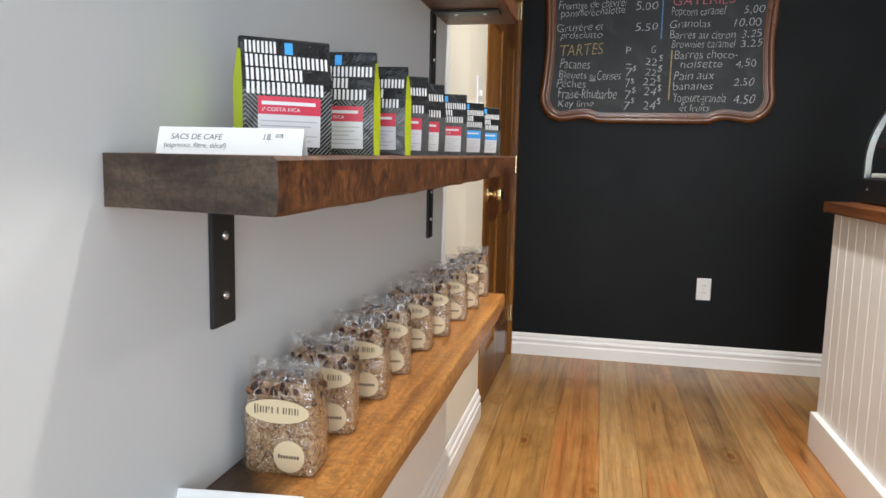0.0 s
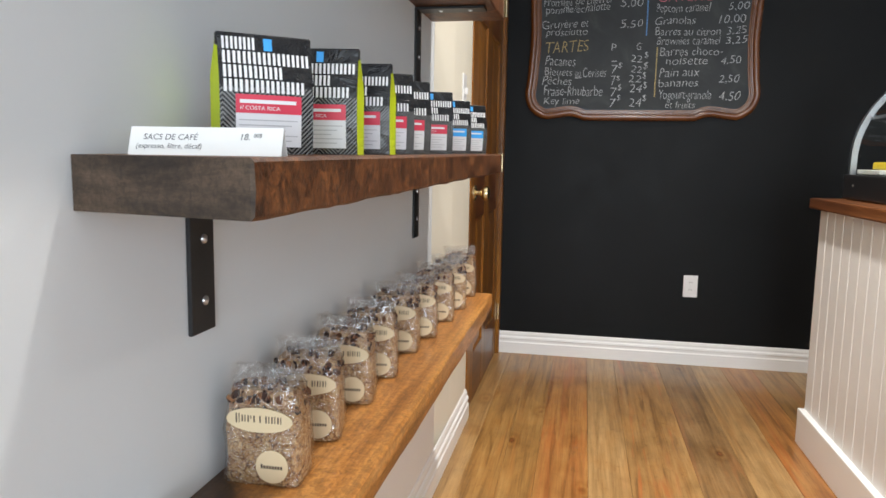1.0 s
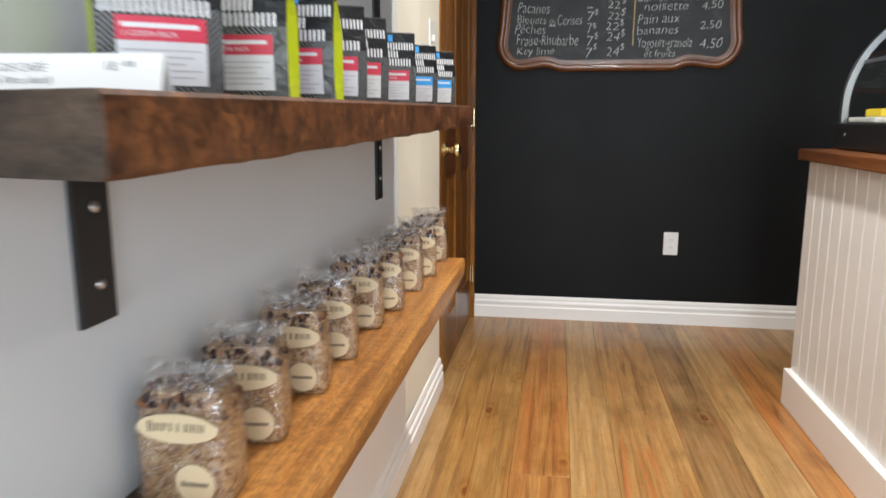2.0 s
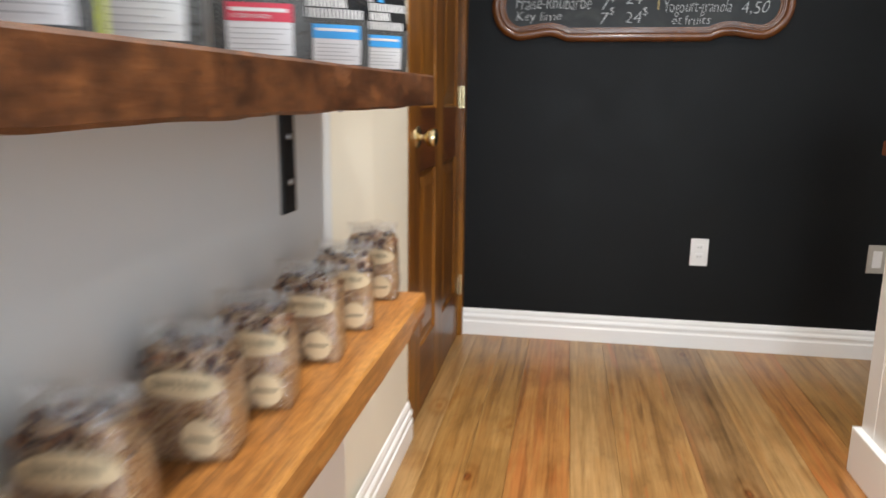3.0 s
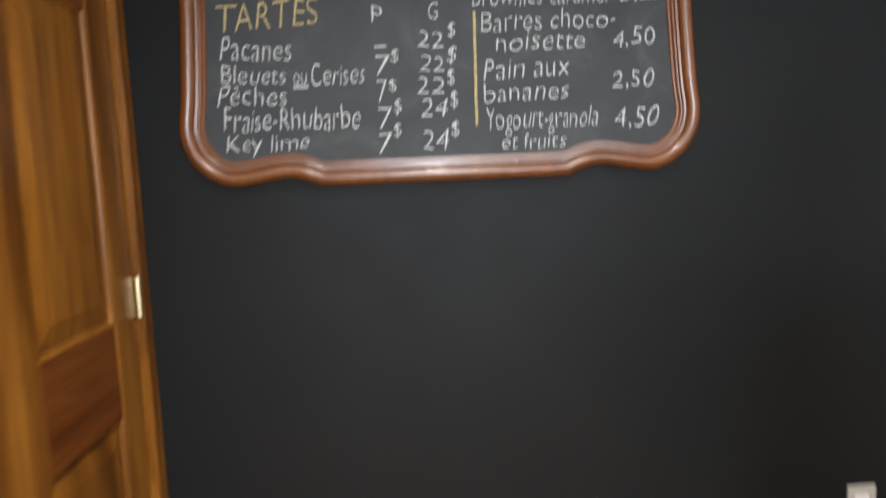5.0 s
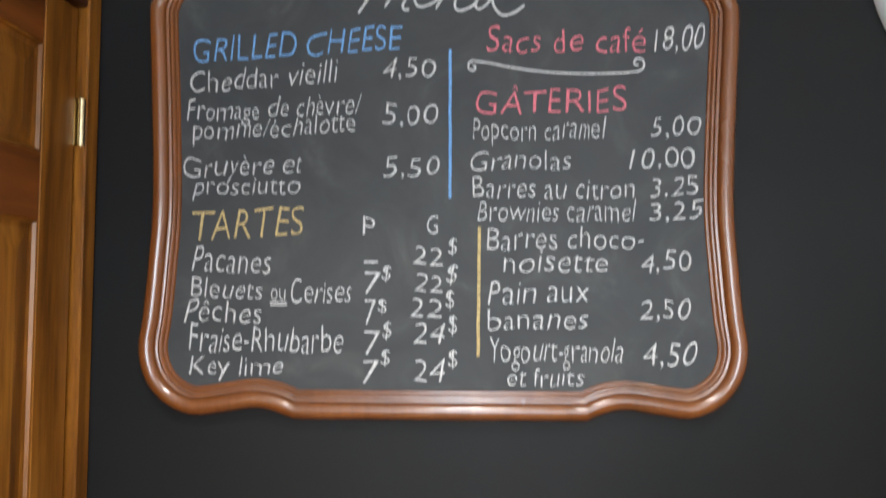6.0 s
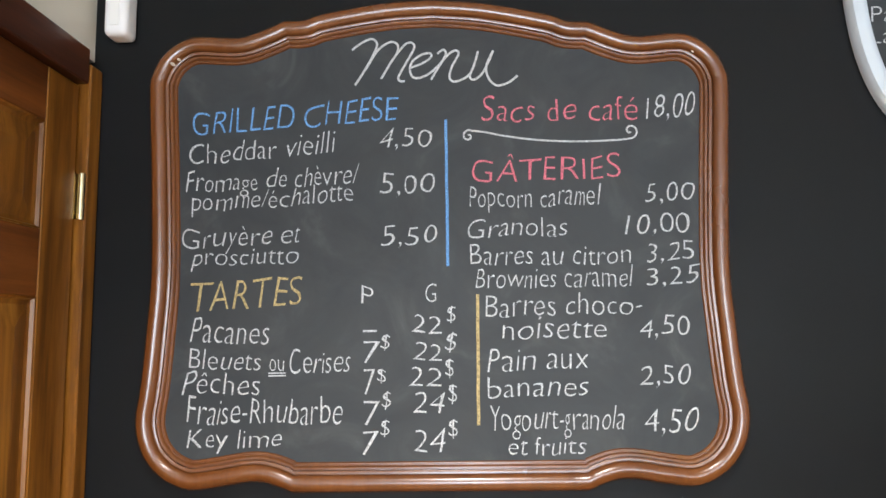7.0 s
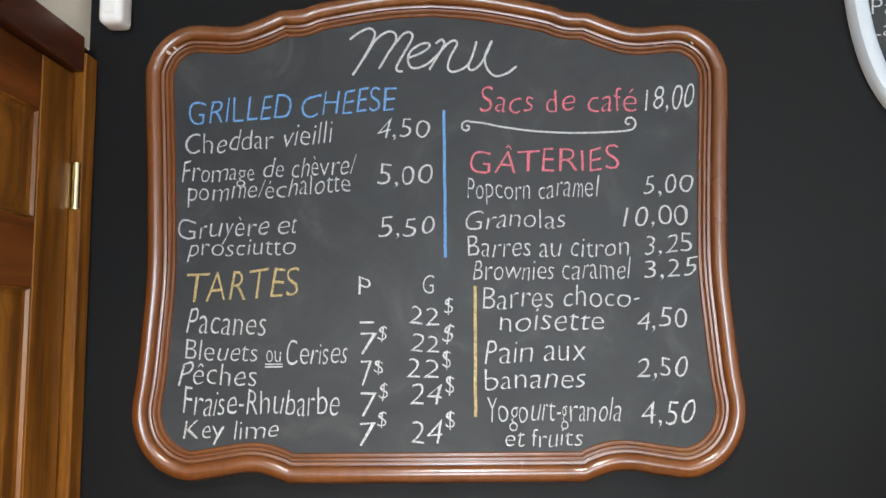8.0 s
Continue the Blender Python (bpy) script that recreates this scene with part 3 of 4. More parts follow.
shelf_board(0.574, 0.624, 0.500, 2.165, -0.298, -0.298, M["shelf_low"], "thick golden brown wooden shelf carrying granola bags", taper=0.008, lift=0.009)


def bracket(y, top, drop, reach):
    br = thing("shelf_bracket", "black flat iron bracket screwed under a wooden shelf", "bracket", "shelf brackets")
    w = 0.0275
    part("upright", boxed(WALL_X, WALL_X + 0.006, y - w, y + w, top - drop, top - 0.0005, 0.001), M["iron"], br)
    part("arm", boxed(WALL_X + 0.006, WALL_X + reach, y - w, y + w, top - 0.0065, top - 0.0005, 0.001), M["iron"], br)
    for dz in (0.050, 0.126):
        part("screw", lathe([(0.006, 0), (0.0055, 0.002), (0.002, 0.0035)], 12, Matrix.Translation((WALL_X + 0.006, y + 0.003, top - dz)) @ Matrix.Rotation(radians(90), 4, "Y")), M["steel"], br, "", True)
    for dx in (0.35 * reach, 0.78 * reach):
        part("screw", lathe([(0.006, 0), (0.0055, 0.002), (0.002, 0.0035)], 12, Matrix.Translation((WALL_X + dx, y, top - 0.0065)) @ Matrix.Rotation(radians(180), 4, "Y")), M["steel"], br, "", True)


for y in (0.806, 1.935):
    bracket(y, 0.9895 if y < 1 else 1.0022, 0.165 if y < 1 else 0.178, 0.125)
    bracket(y, 1.438, 0.201, 0.185)


# ---- coffee bags on the middle shelf ----
BW, BD = 0.103, 0.056


def coffee_bag(colour, width=BW, BH=0.1350):
    """A gusseted foil bag with a folded top; front towards -y, right front corner at the origin."""
    bag = thing("coffee_bag", "black chevron foil coffee bag with lime gusset, %s label" % colour, "coffee bag", "coffee bags on the shelf")
    x0 = -width

    def front_y(z):
        f = max(0.0, (z - 0.088) / (BH - 0.088))
        return f * BD * 0.14 - 0.004 * math.sin(math.pi * min(1, z / 0.1))

    def back_y(z):
        f = max(0.0, (z - 0.088) / (BH - 0.088))
        return BD - f * BD * 0.70

    zs = [BH * i / 12 for i in range(13)]
    bm = bmesh.new()
    cols = [i / 8 for i in range(9)]
    grid = [[bm.verts.new((x0 + width * c, front_y(z) - 0.003 * math.sin(math.pi * c), z)) for c in cols] for z in zs]
    for a, b in zip(grid, grid[1:]):
        for i in range(8):
            bm.faces.new((a[i], a[i + 1], b[i + 1], b[i]))
    body = part("front_panel", bm, M["chevron"], bag, "", True)
    bm = bmesh.new()
    grid = [[bm.verts.new((x0 + width * c, back_y(z), z)) for c in (0, 0.5, 1)] for z in zs]
    for a, b in zip(grid, grid[1:]):
        for i in range(2):
            bm.faces.new((a[i + 1], a[i], b[i], b[i + 1]))
    vs = [bm.verts.new(p) for p in ((x0, 0, 0.0005), (0, 0, 0.0005), (0, BD, 0.0005), (x0, BD, 0.0005))]
    bm.faces.new(vs[::-1])
    part("back_panel", bm, M["foil_black"], bag, "", True)
    for x, s in ((x0, 1), (0, -1)):
        bm = bmesh.new()
        rows = []
        for z in zs:
            f, k = front_y(z), back_y(z)
            fold = 0.006 * min(1, z / 0.03) * s
            rows.append([bm.verts.new(p) for p in ((x, f, z), (x + fold, (f + k) / 2, z), (x, k, z))])
        for a, b in zip(rows, rows[1:]):
            for i in range(2):
                bm.faces.new((a[i], a[i + 1], b[i + 1], b[i]))
        part("gusset", bm, M["foil_lime"], bag, "lime green side gusset")
    # folded top
    ft, bt = front_y(BH), back_y(BH)
    bm = bmesh.new()
    box(bm, x0 - 0.001, 0.001, ft + 0.001, bt + 0.001, BH - 0.012, BH + 0.002, 0.0015)
    part("folded_top", bm, M["foil_black"], bag, "folded black top closure")

    def flat(name, u0, u1, z0, z1, mat, lift, label=""):
        bm = bmesh.new()
        rows = []
        for i in range(5):
            z = z0 + (z1 - z0) * i / 4
            rows.append([[bm.verts.new((x0 + width * (u0 + (u1 - u0) * j / 4), front_y(z) - 0.003 * math.sin(math.pi * (u0 + (u1 - u0) * j / 4)) - h, z)) for j in range(5)] for h in (0, lift)])
        for (a0, a1), (b0, b1) in zip(rows, rows[1:]):
            for i in range(4):
                bm.faces.new((a1[i], a1[i + 1], b1[i + 1], b1[i]))
            bm.faces.new((a0[0], a1[0], b1[0], b0[0]))
            bm.faces.new((a1[4], a0[4], b0[4], b1[4]))
        return part(name, bm, mat, bag, label, True)

    # heading: four rows of plain upright bars in place of the mark
    for row, (n, end) in enumerate(((4, 0.40), (9, 0.985), (6, 0.68), (8, 0.92))):
        zt = BH - 0.0030 - row * 0.0153
        zb, pitch = zt - 0.0134, (end - 0.045) / n
        for i in range(n):
            a, b = 0.045 + i * pitch, 0.045 + (i + 0.84) * pitch
            for u0, u1 in ((0.0, 0.32), (0.58, 0.90)):
                flat("print_bar", a + u0 * (b - a), a + u1 * (b - a), zb, zt, M["print_white"], 0.0006)
        if row == 0:
            flat("print_bar", 0.475, 0.565, zb, zt, M["print_blue"], 0.0006)
    flat("label", 0.16, 0.86, 0.008, 0.064, M["label_white"], 0.0006, "white paper label")
    band = flat("label_band", 0.16, 0.86, 0.044, 0.064, M["print_" + colour], 0.0011, colour + " label band")
    flat("print_block", 0.20, 0.80, 0.0545, 0.0585, M["label_white"], 0.0015)
    for i in range(5):
        z = 0.036 - i * 0.0055
        flat("print_line", 0.19, 0.82 - 0.07 * (i % 3), z, z + 0.0012, M["print_grey"], 0.0010)
    if colour == "red":
        t, a, b, c, d = writing("// COSTA RICA")
        s = 0.0042 / (d - c)
        for v in t.verts:
            u = 0.20 + (v.co.x - a) * s * 1.1 / width
            z = 0.0475 + (v.co.y - c) * s
            v.co = Vector((x0 + width * u, front_y(z) - 0.003 * math.sin(math.pi * u) - 0.0016 + v.co.z * 0.02, z))
        part("lettering", t, M["label_white"], bag)
    return bag


SHELF_TOP = 1.0395    # at the near end; it rises 12 mm a metre
short_red, first_red, first_blue = coffee_bag("red", BH=0.1285), coffee_bag("red"), coffee_bag("blue")
ROW = [(0.803, 38), (0.925, 9), (1.084, 6), (1.238, 30), (1.375, 32), (1.610, 24)]
for i, (y, turn) in enumerate(ROW):
    m = pose(-0.343 if i == 0 else -0.329, y, SHELF_TOP + 0.0121 * (y - 0.548), 0, 0, turn)
    if i > 1:
        copy_thing(first_red, m)
    else:
        (short_red, first_red)[i].matrix_basis = m
first_blue.matrix_basis = pose(-0.331, 1.880, SHELF_TOP + 0.0162, 0, 0, 34)
copy_thing(first_blue, pose(-0.317, 2.078, SHELF_TOP + 0.0184, 0, 0, 40))


# ---- granola bags on the lower shelf ----
def granola_bag(seed):
    """A clear film bag of granola, front towards -y, base centre at the origin."""
    rnd = random.Random(seed)
    bag = thing("granola_bag", "clear film bag of oat granola with tan oval label", "granola bag", "granola bags on the shelf")
    W, D, H = 0.100, 0.064, 0.128

    def shell(grow, top, rough):
        bm = bmesh.new()
        rings, nv = [], 36
        zs = [0, 0.004, 0.012, 0.03, 0.05, 0.07, 0.09, 0.105, 0.118, top]
        for z in zs:
            f = 1 - 0.10 * (z / H) ** 3 - (0.05 if z == 0 else 0)
            if z > 0.11:
                f *= 1 - (z - 0.11) * 6
            ring = []
            for i in range(nv):
                a = 2 * math.pi * i / nv
                ca, sa = math.cos(a), math.sin(a)
                e = 0.28
                x = math.copysign(abs(ca) ** e, ca) * (W / 2 + grow) * f
                y = math.copysign(abs(sa) ** e, sa) * (D / 2 + grow) * f
                w = noise.noise((x * 34 + seed * 7, y * 34, z * 34)) * rough
                ring.append(bm.verts.new((x * (1 + w), y * (1 + w), z)))
            rings.append(ring)
        for a, b in zip(rings, rings[1:]):
            for i in range(nv):
                bm.faces.new((a[i], a[(i + 1) % nv], b[(i + 1) % nv], b[i]))
        bm.faces.new(rings[0][::-1])
        bm.faces.new(rings[-1])
        return bm

    part("granola", shell(-0.0016, 0.122, 0.05), M["granola"], bag, "toasted oat granola", True)
    bm = bmesh.new()
    for i in range(64):
        r = rnd.uniform(0.0035, 0.0066)
        z = rnd.uniform(0.094, 0.128)
        e = 0.40 if z > 0.112 else 0.45
        side = rnd.random()
        x, y = rnd.uniform(-e, e) * (W - 0.012), rnd.uniform(-e, e) * (D - 0.008)
        if z < 0.118:
            if side < 0.6:
                y = -D / 2 * 0.86
            elif side < 0.8:
                x = W / 2 * 0.88
            else:
                x = -W / 2 * 0.88
        mt = Matrix.Translation((x, y, z)) @ Euler([rnd.uniform(0, 3) for _ in range(3)]).to_matrix().to_4x4() @ Matrix.Diagonal((1.25, 0.9, 0.65, 1))
        bmesh.ops.create_icosphere(bm, subdivisions=1, radius=r, matrix=mt)
    tagged(part("dried_fruit", bm, M["fruit"], bag, "dark dried fruit and nuts on top", True), kind="stuff")
    part("film", shell(0.0014, 0.136, 0.07), M["film"], bag, "clear crinkled film", True)
    # crimped film standing up above the contents
    bm = bmesh.new()
    n = 40
    for layer in range(2):
        rows = []
        for k in range(4):
            z = 0.126 + 0.0075 * k
            row = []
            for i in range(n + 1):
                x = (i / n - 0.5) * (W * 0.90 + 0.004 * k)
                y = (0.012 - 0.002 * k) * (1 if layer else -1) + 0.006 * noise.noise((x * 90, layer * 5 + seed, k * 0.8))
                row.append(bm.verts.new((x, y, z + 0.006 * noise.noise((x * 60, seed * 3.1 + layer, k)) * (k > 0))))
            rows.append(row)
        for a, b in zip(rows, rows[1:]):
            for i in range(n):
                bm.faces.new((a[i], a[i + 1], b[i + 1], b[i]))
    part("film_frill", bm, M["film"], bag, "crimped clear film top", True)

    def disc(name, cx, cz, rx, rz, y, mat, label=""):
        bm = bmesh.new()
        n = 32
        a = [bm.verts.new((cx + rx * math.cos(2 * math.pi * i / n), y - 0.0006, cz + rz * math.sin(2 * math.pi * i / n))) for i in range(n)]
        b = [bm.verts.new((v.co.x, y + 0.0004, v.co.z)) for v in a]
        bm.faces.new(a)
        bm.faces.new(b[::-1])
        for i in range(n):
            bm.faces.new((a[i], b[i], b[(i + 1) % n], a[(i + 1) % n]))
        return part(name, bm, mat, bag, label)

    yl = -D / 2 - 0.0022
    lab = disc("label", 0.002, 0.0865, 0.0440, 0.0160, yl, M["label_tan"], "tan oval paper label")
    stick = disc("sticker", 0.018, 0.027, 0.0215, 0.0215, yl, M["label_tan"], "round tan paper sticker")
    for i in range(8):
        x, z0, z1 = -0.0290 + i * 0.0079, (0.0822 if i == 0 else 0.0838), (0.0945 if i == 0 else 0.0925)
        part("print_block", boxed(x, x + 0.0016, yl - 0.0012, yl - 0.0004, z0, z1), M["print_brown"], lab)
        if i not in (3, 4):
            part("print_block", boxed(x + 0.0040, x + 0.0050, yl - 0.0012, yl - 0.0004, z0 + (0.0045 if i == 2 else 0), z1), M["print_brown"], lab)
    for i in range(8):
        x = 0.0035 + i * 0.0037
        part("print_block", boxed(x, x + 0.0024, yl - 0.0012, yl - 0.0004, 0.0245, 0.0300 if i == 0 else 0.0285), M["print_brown"], stick)
    return bag


LOW = 0.6248
variants = [granola_bag(s) for s in (1, 2, 3)]
PLACES = [(0.828, -0.373, 1), (0.980, -0.371, 9), (1.139, -0.371, 6), (1.291, -0.368, 11), (1.464, -0.368, 5), (1.601, -0.354, 10), (1.767, -0.347, 6), (1.923, -0.338, 12), (2.105, -0.342, 7)]
for i, (y, xr, turn) in enumerate(PLACES):
    c, s = math.cos(radians(turn)), math.sin(radians(turn))
    m = pose(xr - 0.050 * c - 0.032 * s, y - 0.008 - 0.050 * s + 0.032 * c, LOW + 0.0054 * (y - 0.5), 0, 0, turn)
    if i < 3:
        variants[i].matrix_basis = m
    else:
        copy_thing(variants[i % 3], m)


# ---- price cards ----
def price_card(name, label, x, y, z, w, h, turn):
    card = thing(name, label, "price card", "price cards", m=pose(x, y, z, 0, 0, turn))
    bm = bmesh.new()
    th = 0.0008
    for s in (-1, 1):
        q = [(-w / 2, s * h * 0.35, 0), (w / 2, s * h * 0.35, 0), (w / 2, 0, h), (-w / 2, 0, h)]
        o = [(a, b + s * th, c) for a, b, c in q]
        v = [bm.verts.new(p) for p in q + o]
        for f in ((0, 1, 2, 3), (7, 6, 5, 4), (0, 4, 5, 1), (1, 5, 6, 2), (2, 6, 7, 3), (3, 7, 4, 0)):
            bm.faces.new([v[k] for k in f])
    part("folded_sheet", bm, M["card"], card)

    def line(text, u, v, height, stretch=1.0):
        t, a, b, c, d = writing(text, -0.006, 0.12)
        s = height / 0.72
        for k in t.verts:
            px, pz = u + (k.co.x - a) * s * stretch, v + k.co.y * s
            k.co = Vector((px, -h * 0.35 * (1 - pz / h) - th - 0.0003 + k.co.z * 0.02, pz))
        part("handwriting", t, M["ink"], card, "black handwritten price text")

    return line


line = price_card("price_card", "white folded card with handwritten coffee price on shelf", -0.383, 0.641, SHELF_TOP, 0.147, 0.0265, 6)
line("SACS DE CAFÉ", -0.060, 0.0145, 0.0056, 1.05)
line("18.", 0.034, 0.0150, 0.0062)
line("00$", 0.046, 0.0175, 0.0038)
line("(espresso, filtre, décaf)", -0.066, 0.0065, 0.0050, 1.0)
price_card("price_card", "blank white folded card lying near the granola bags", -0.420, 0.712, LOW + 0.0012, 0.155, 0.027, 6)

# ---- menu board ----
UC = 0.2205
board = thing("menu_board", "chalkboard menu in a curved red-brown moulded wooden frame on black wall", "menu board")
HALF = [
    [(0.000, 1.254), (0.272, 1.254)],
    [(0.272, 1.254), (0.318, 1.271), (0.354, 1.274), (0.406, 1.266), (0.460, 1.260), (0.497, 1.270), (0.529, 1.291), (0.554, 1.322), (0.568, 1.360), (0.571, 1.398), (0.564, 1.451), (0.557, 1.540), (0.551, 1.660), (0.559, 1.838), (0.569, 2.003), (0.565, 2.042), (0.549, 2.076), (0.524, 2.101), (0.495, 2.116), (0.463, 2.120), (0.395, 2.116), (0.355, 2.126), (0.303, 2.148)],
    [(0.303, 2.148), (0.262, 2.151), (0.224, 2.165), (0.100, 2.191), (0.000, 2.201)],
]


def smooth_line(pts, n):
    """A Catmull-Rom line through control points."""
    p = [Vector(q) for q in pts]
    p = [p[0] * 2 - p[1]] + p + [p[-1] * 2 - p[-2]]
    out = []
    for i in range(1, len(p) - 2):
        for k in range(n):
            t = k / n
            a, b, c, d = p[i - 1:i + 3]
            out.append(0.5 * ((2 * b) + (c - a) * t + (2 * a - 5 * b + 4 * c - d) * t * t + (3 * b - a - 3 * c + d) * t ** 3))
    return out + [p[-2]]


right = [Vector((p.x * 1.007, 1.722 + (p.y - 1.722) * 1.008)) for p in smooth_line(HALF[0], 8)[:-1] + smooth_line(HALF[1], 6)[:-1] + smooth_line(HALF[2], 6)]


def rise_from(z):
    """0 below the frame's middle, 1 at its upper corners."""
    k = min(1, max(0, (z - 1.55) / 0.5))
    return k * k * (3 - 2 * k)


# the old frame's upper corner by the door sits a little higher
outline = right + [Vector((-p.x + 0.004 * rise_from(p.y) * min(1, p.x / 0.3), p.y + 0.017 * rise_from(p.y) * min(1, p.x / 0.3))) for p in right[1:-1][::-1]]
N = len(outline)
PROFILE = [(0.0, 0.0), (0.0, 0.014), (0.002, 0.022), (0.007, 0.030), (0.014, 0.0345), (0.021, 0.035), (0.028, 0.031), (0.031, 0.0265), (0.0318, 0.0215), (0.0330, 0.0215), (0.0338, 0.0255), (0.0365, 0.0255), (0.0385, 0.0245), (0.0392, 0.0190), (0.0404, 0.0190), (0.0412, 0.0215), (0.0435, 0.0215), (0.0455, 0.0195), (0.0462, 0.0150), (0.0475, 0.0150), (0.0485, 0.0160), (0.0505, 0.0160), (0.052, 0.0140), (0.052, 0.0)]


def inward(i, d):
    """The outline's point i moved d inward."""
    a, b = outline[i - 2], outline[(i + 2) % N]
    t = (b - a).normalized()
    return outline[i] + Vector((-t.y, t.x)) * d


bm = bmesh.new()
rows = [[bm.verts.new((UC + q.x, BACK_Y - 0.004 - h, q.y)) for d, h in PROFILE for q in (inward(i, d * 1.07),)] for i in range(N)]
for i in range(N):
    a, b = rows[i], rows[(i + 1) % N]
    for k in range(len(PROFILE) - 1):
        bm.faces.new((a[k], a[k + 1], b[k + 1], b[k]))
part("frame", bm, M["frame_wood"], board, "moulded red-brown wooden frame", True)
for cx, cz, cr in ((-0.297, 2.078, 0.006), (-0.285, 2.087, 0.0045), (-0.329, 1.362, 0.003), (0.722, 2.078, 0.003)):
    bm = bmesh.new()
    bmesh.ops.create_icosphere(bm, subdivisions=1, radius=cr, matrix=Matrix.Translation((cx, BACK_Y - 0.0365, cz)) @ Matrix.Rotation(0.6, 4, "Y") @ Matrix.Diagonal((1.2, 0.35, 0.6, 1)))
    part("chip", bm, M["chip"], board, "pale chip in the frame's varnish")
bm = bmesh.new()
ring = [bm.verts.new((UC + p.x * 0.945, BACK_Y - 0.016, 1.722 + (p.y - 1.722) * 0.945)) for p in outline]
bm.faces.new(ring)
slab = part("slate", bm, M["slate"], board, "dark smeared chalk surface")
TEXT_Y = BACK_Y - 0.0164
chalk_rnd = random.Random(5)


def chalk(text, x, z, w, h, mat, turn):
    """One line of chalk writing fitted to a width and height, with the uneven lines of a quick script."""
    t, a, b, c, d = writing(text, -0.017, 0.06)
    sx, sz = w / (b - a), h / (d - c)
    slope, ph = math.tan(radians(turn)), chalk_rnd.uniform(0, 50)
    for v in t.verts:
        u, q = (v.co.x - a) * sx, (v.co.y - c) * sz
        lean = 0.05 + 0.20 * noise.noise((u * 34, ph, 7.5))
        q *= 1 + 0.16 * noise.noise((u * 26, ph, 2.5))
        u += q * lean + 0.0026 * noise.noise((u * 42, q * 30, ph))
        q += slope * u + 0.0045 * noise.noise((u * 30, ph, 0.5)) + 0.0014 * noise.noise((u * 120, q * 90, ph))
        v.co = Vector((x + u, TEXT_Y - 0.0004 + v.co.z * 0.05, z + q))
    part("chalk_line", t, mat, slab)


def stroke(points, width, mat, lift=0.0):
    part("chalk_stroke", ribbon(points, width, 0.0005, lambda u, v, h: (u, TEXT_Y - h - lift, v)), mat, slab)


chalk("GRILLED CHEESE", -0.262, 1.938, 0.405, 0.048, chalk_b, 3.1)
chalk("Cheddar vieilli", -0.266, 1.878, 0.287, 0.040, chalk_w, 4.0)
chalk("4,50", 0.107, 1.898, 0.104, 0.042, chalk_w, 1.1)
chalk("Fromage de chèvre/", -0.273, 1.809, 0.340, 0.050, chalk_w, 2.5)
chalk("pomme/échalotte", -0.259, 1.773, 0.317, 0.049, chalk_w, 2.5)
chalk("5,00", 0.110, 1.805, 0.108, 0.044, chalk_w, 2.1)
chalk("Gruyère et", -0.273, 1.696, 0.226, 0.053, chalk_w, 3.3)
chalk("prosciutto", -0.258, 1.667, 0.208, 0.044, chalk_w, 0.6)
chalk("5,50", 0.112, 1.702, 0.107, 0.042, chalk_w, 4.3)
chalk("TARTES", -0.258, 1.589, 0.216, 0.055, chalk_y, 2.4)
chalk("P", 0.074, 1.601, 0.023, 0.034, chalk_w, -2.5)
chalk("G", 0.197, 1.603, 0.022, 0.034, chalk_w, -2.6)
chalk("Pacanes", -0.256, 1.531, 0.151, 0.050, chalk_w, -2.3)
chalk("22", 0.169, 1.544, 0.059, 0.034, chalk_w, -1.0)
chalk("$", 0.238, 1.557, 0.016, 0.035, chalk_w, 0.0)
chalk("Bleuets", -0.257, 1.482, 0.138, 0.039, chalk_w, -2.1)
chalk("ou", -0.101, 1.475, 0.029, 0.021, chalk_w, 0.0)
chalk("Cerises", -0.065, 1.471, 0.116, 0.045, chalk_w, -0.5)
chalk("7", 0.078, 1.486, 0.028, 0.043, chalk_w, 0.0)
chalk("$", 0.110, 1.509, 0.016, 0.028, chalk_w, 0.0)
chalk("22", 0.172, 1.493, 0.055, 0.034, chalk_w, -1.0)
chalk("$", 0.233, 1.505, 0.020, 0.037, chalk_w, 0.0)
chalk("Pêches", -0.269, 1.435, 0.149, 0.040, chalk_w, -1.9)
chalk("7", 0.080, 1.427, 0.023, 0.047, chalk_w, 0.0)
chalk("$", 0.104, 1.449, 0.017, 0.027, chalk_w, 0.0)
chalk("22", 0.165, 1.445, 0.059, 0.033, chalk_w, -1.0)
chalk("$", 0.233, 1.458, 0.015, 0.036, chalk_w, -3.8)
chalk("Fraise-Rhubarbe", -0.258, 1.379, 0.293, 0.048, chalk_w, -0.8)
chalk("7", 0.080, 1.372, 0.030, 0.044, chalk_w, 0.0)
chalk("$", 0.112, 1.402, 0.018, 0.033, chalk_w, 0.0)
chalk("24", 0.171, 1.392, 0.058, 0.040, chalk_w, 0.0)
chalk("$", 0.237, 1.408, 0.017, 0.036, chalk_w, 0.0)
chalk("Key lime", -0.255, 1.322, 0.176, 0.047, chalk_w, 0.0)
chalk("7", 0.075, 1.318, 0.032, 0.045, chalk_w, 0.0)
chalk("$", 0.110, 1.347, 0.017, 0.033, chalk_w, 0.0)
chalk("24", 0.172, 1.323, 0.058, 0.043, chalk_w, -1.0)
chalk("$", 0.239, 1.345, 0.016, 0.037, chalk_w, 0.0)
chalk("Sacs de café", 0.311, 1.953, 0.304, 0.046, chalk_r, -0.2)
chalk("18,00", 0.633, 1.944, 0.089, 0.052, chalk_w, 2.6)
chalk("GÂTERIES", 0.290, 1.831, 0.288, 0.058, chalk_r, 1.0)
chalk("Popcorn caramel", 0.284, 1.770, 0.248, 0.053, chalk_w, 0.0)
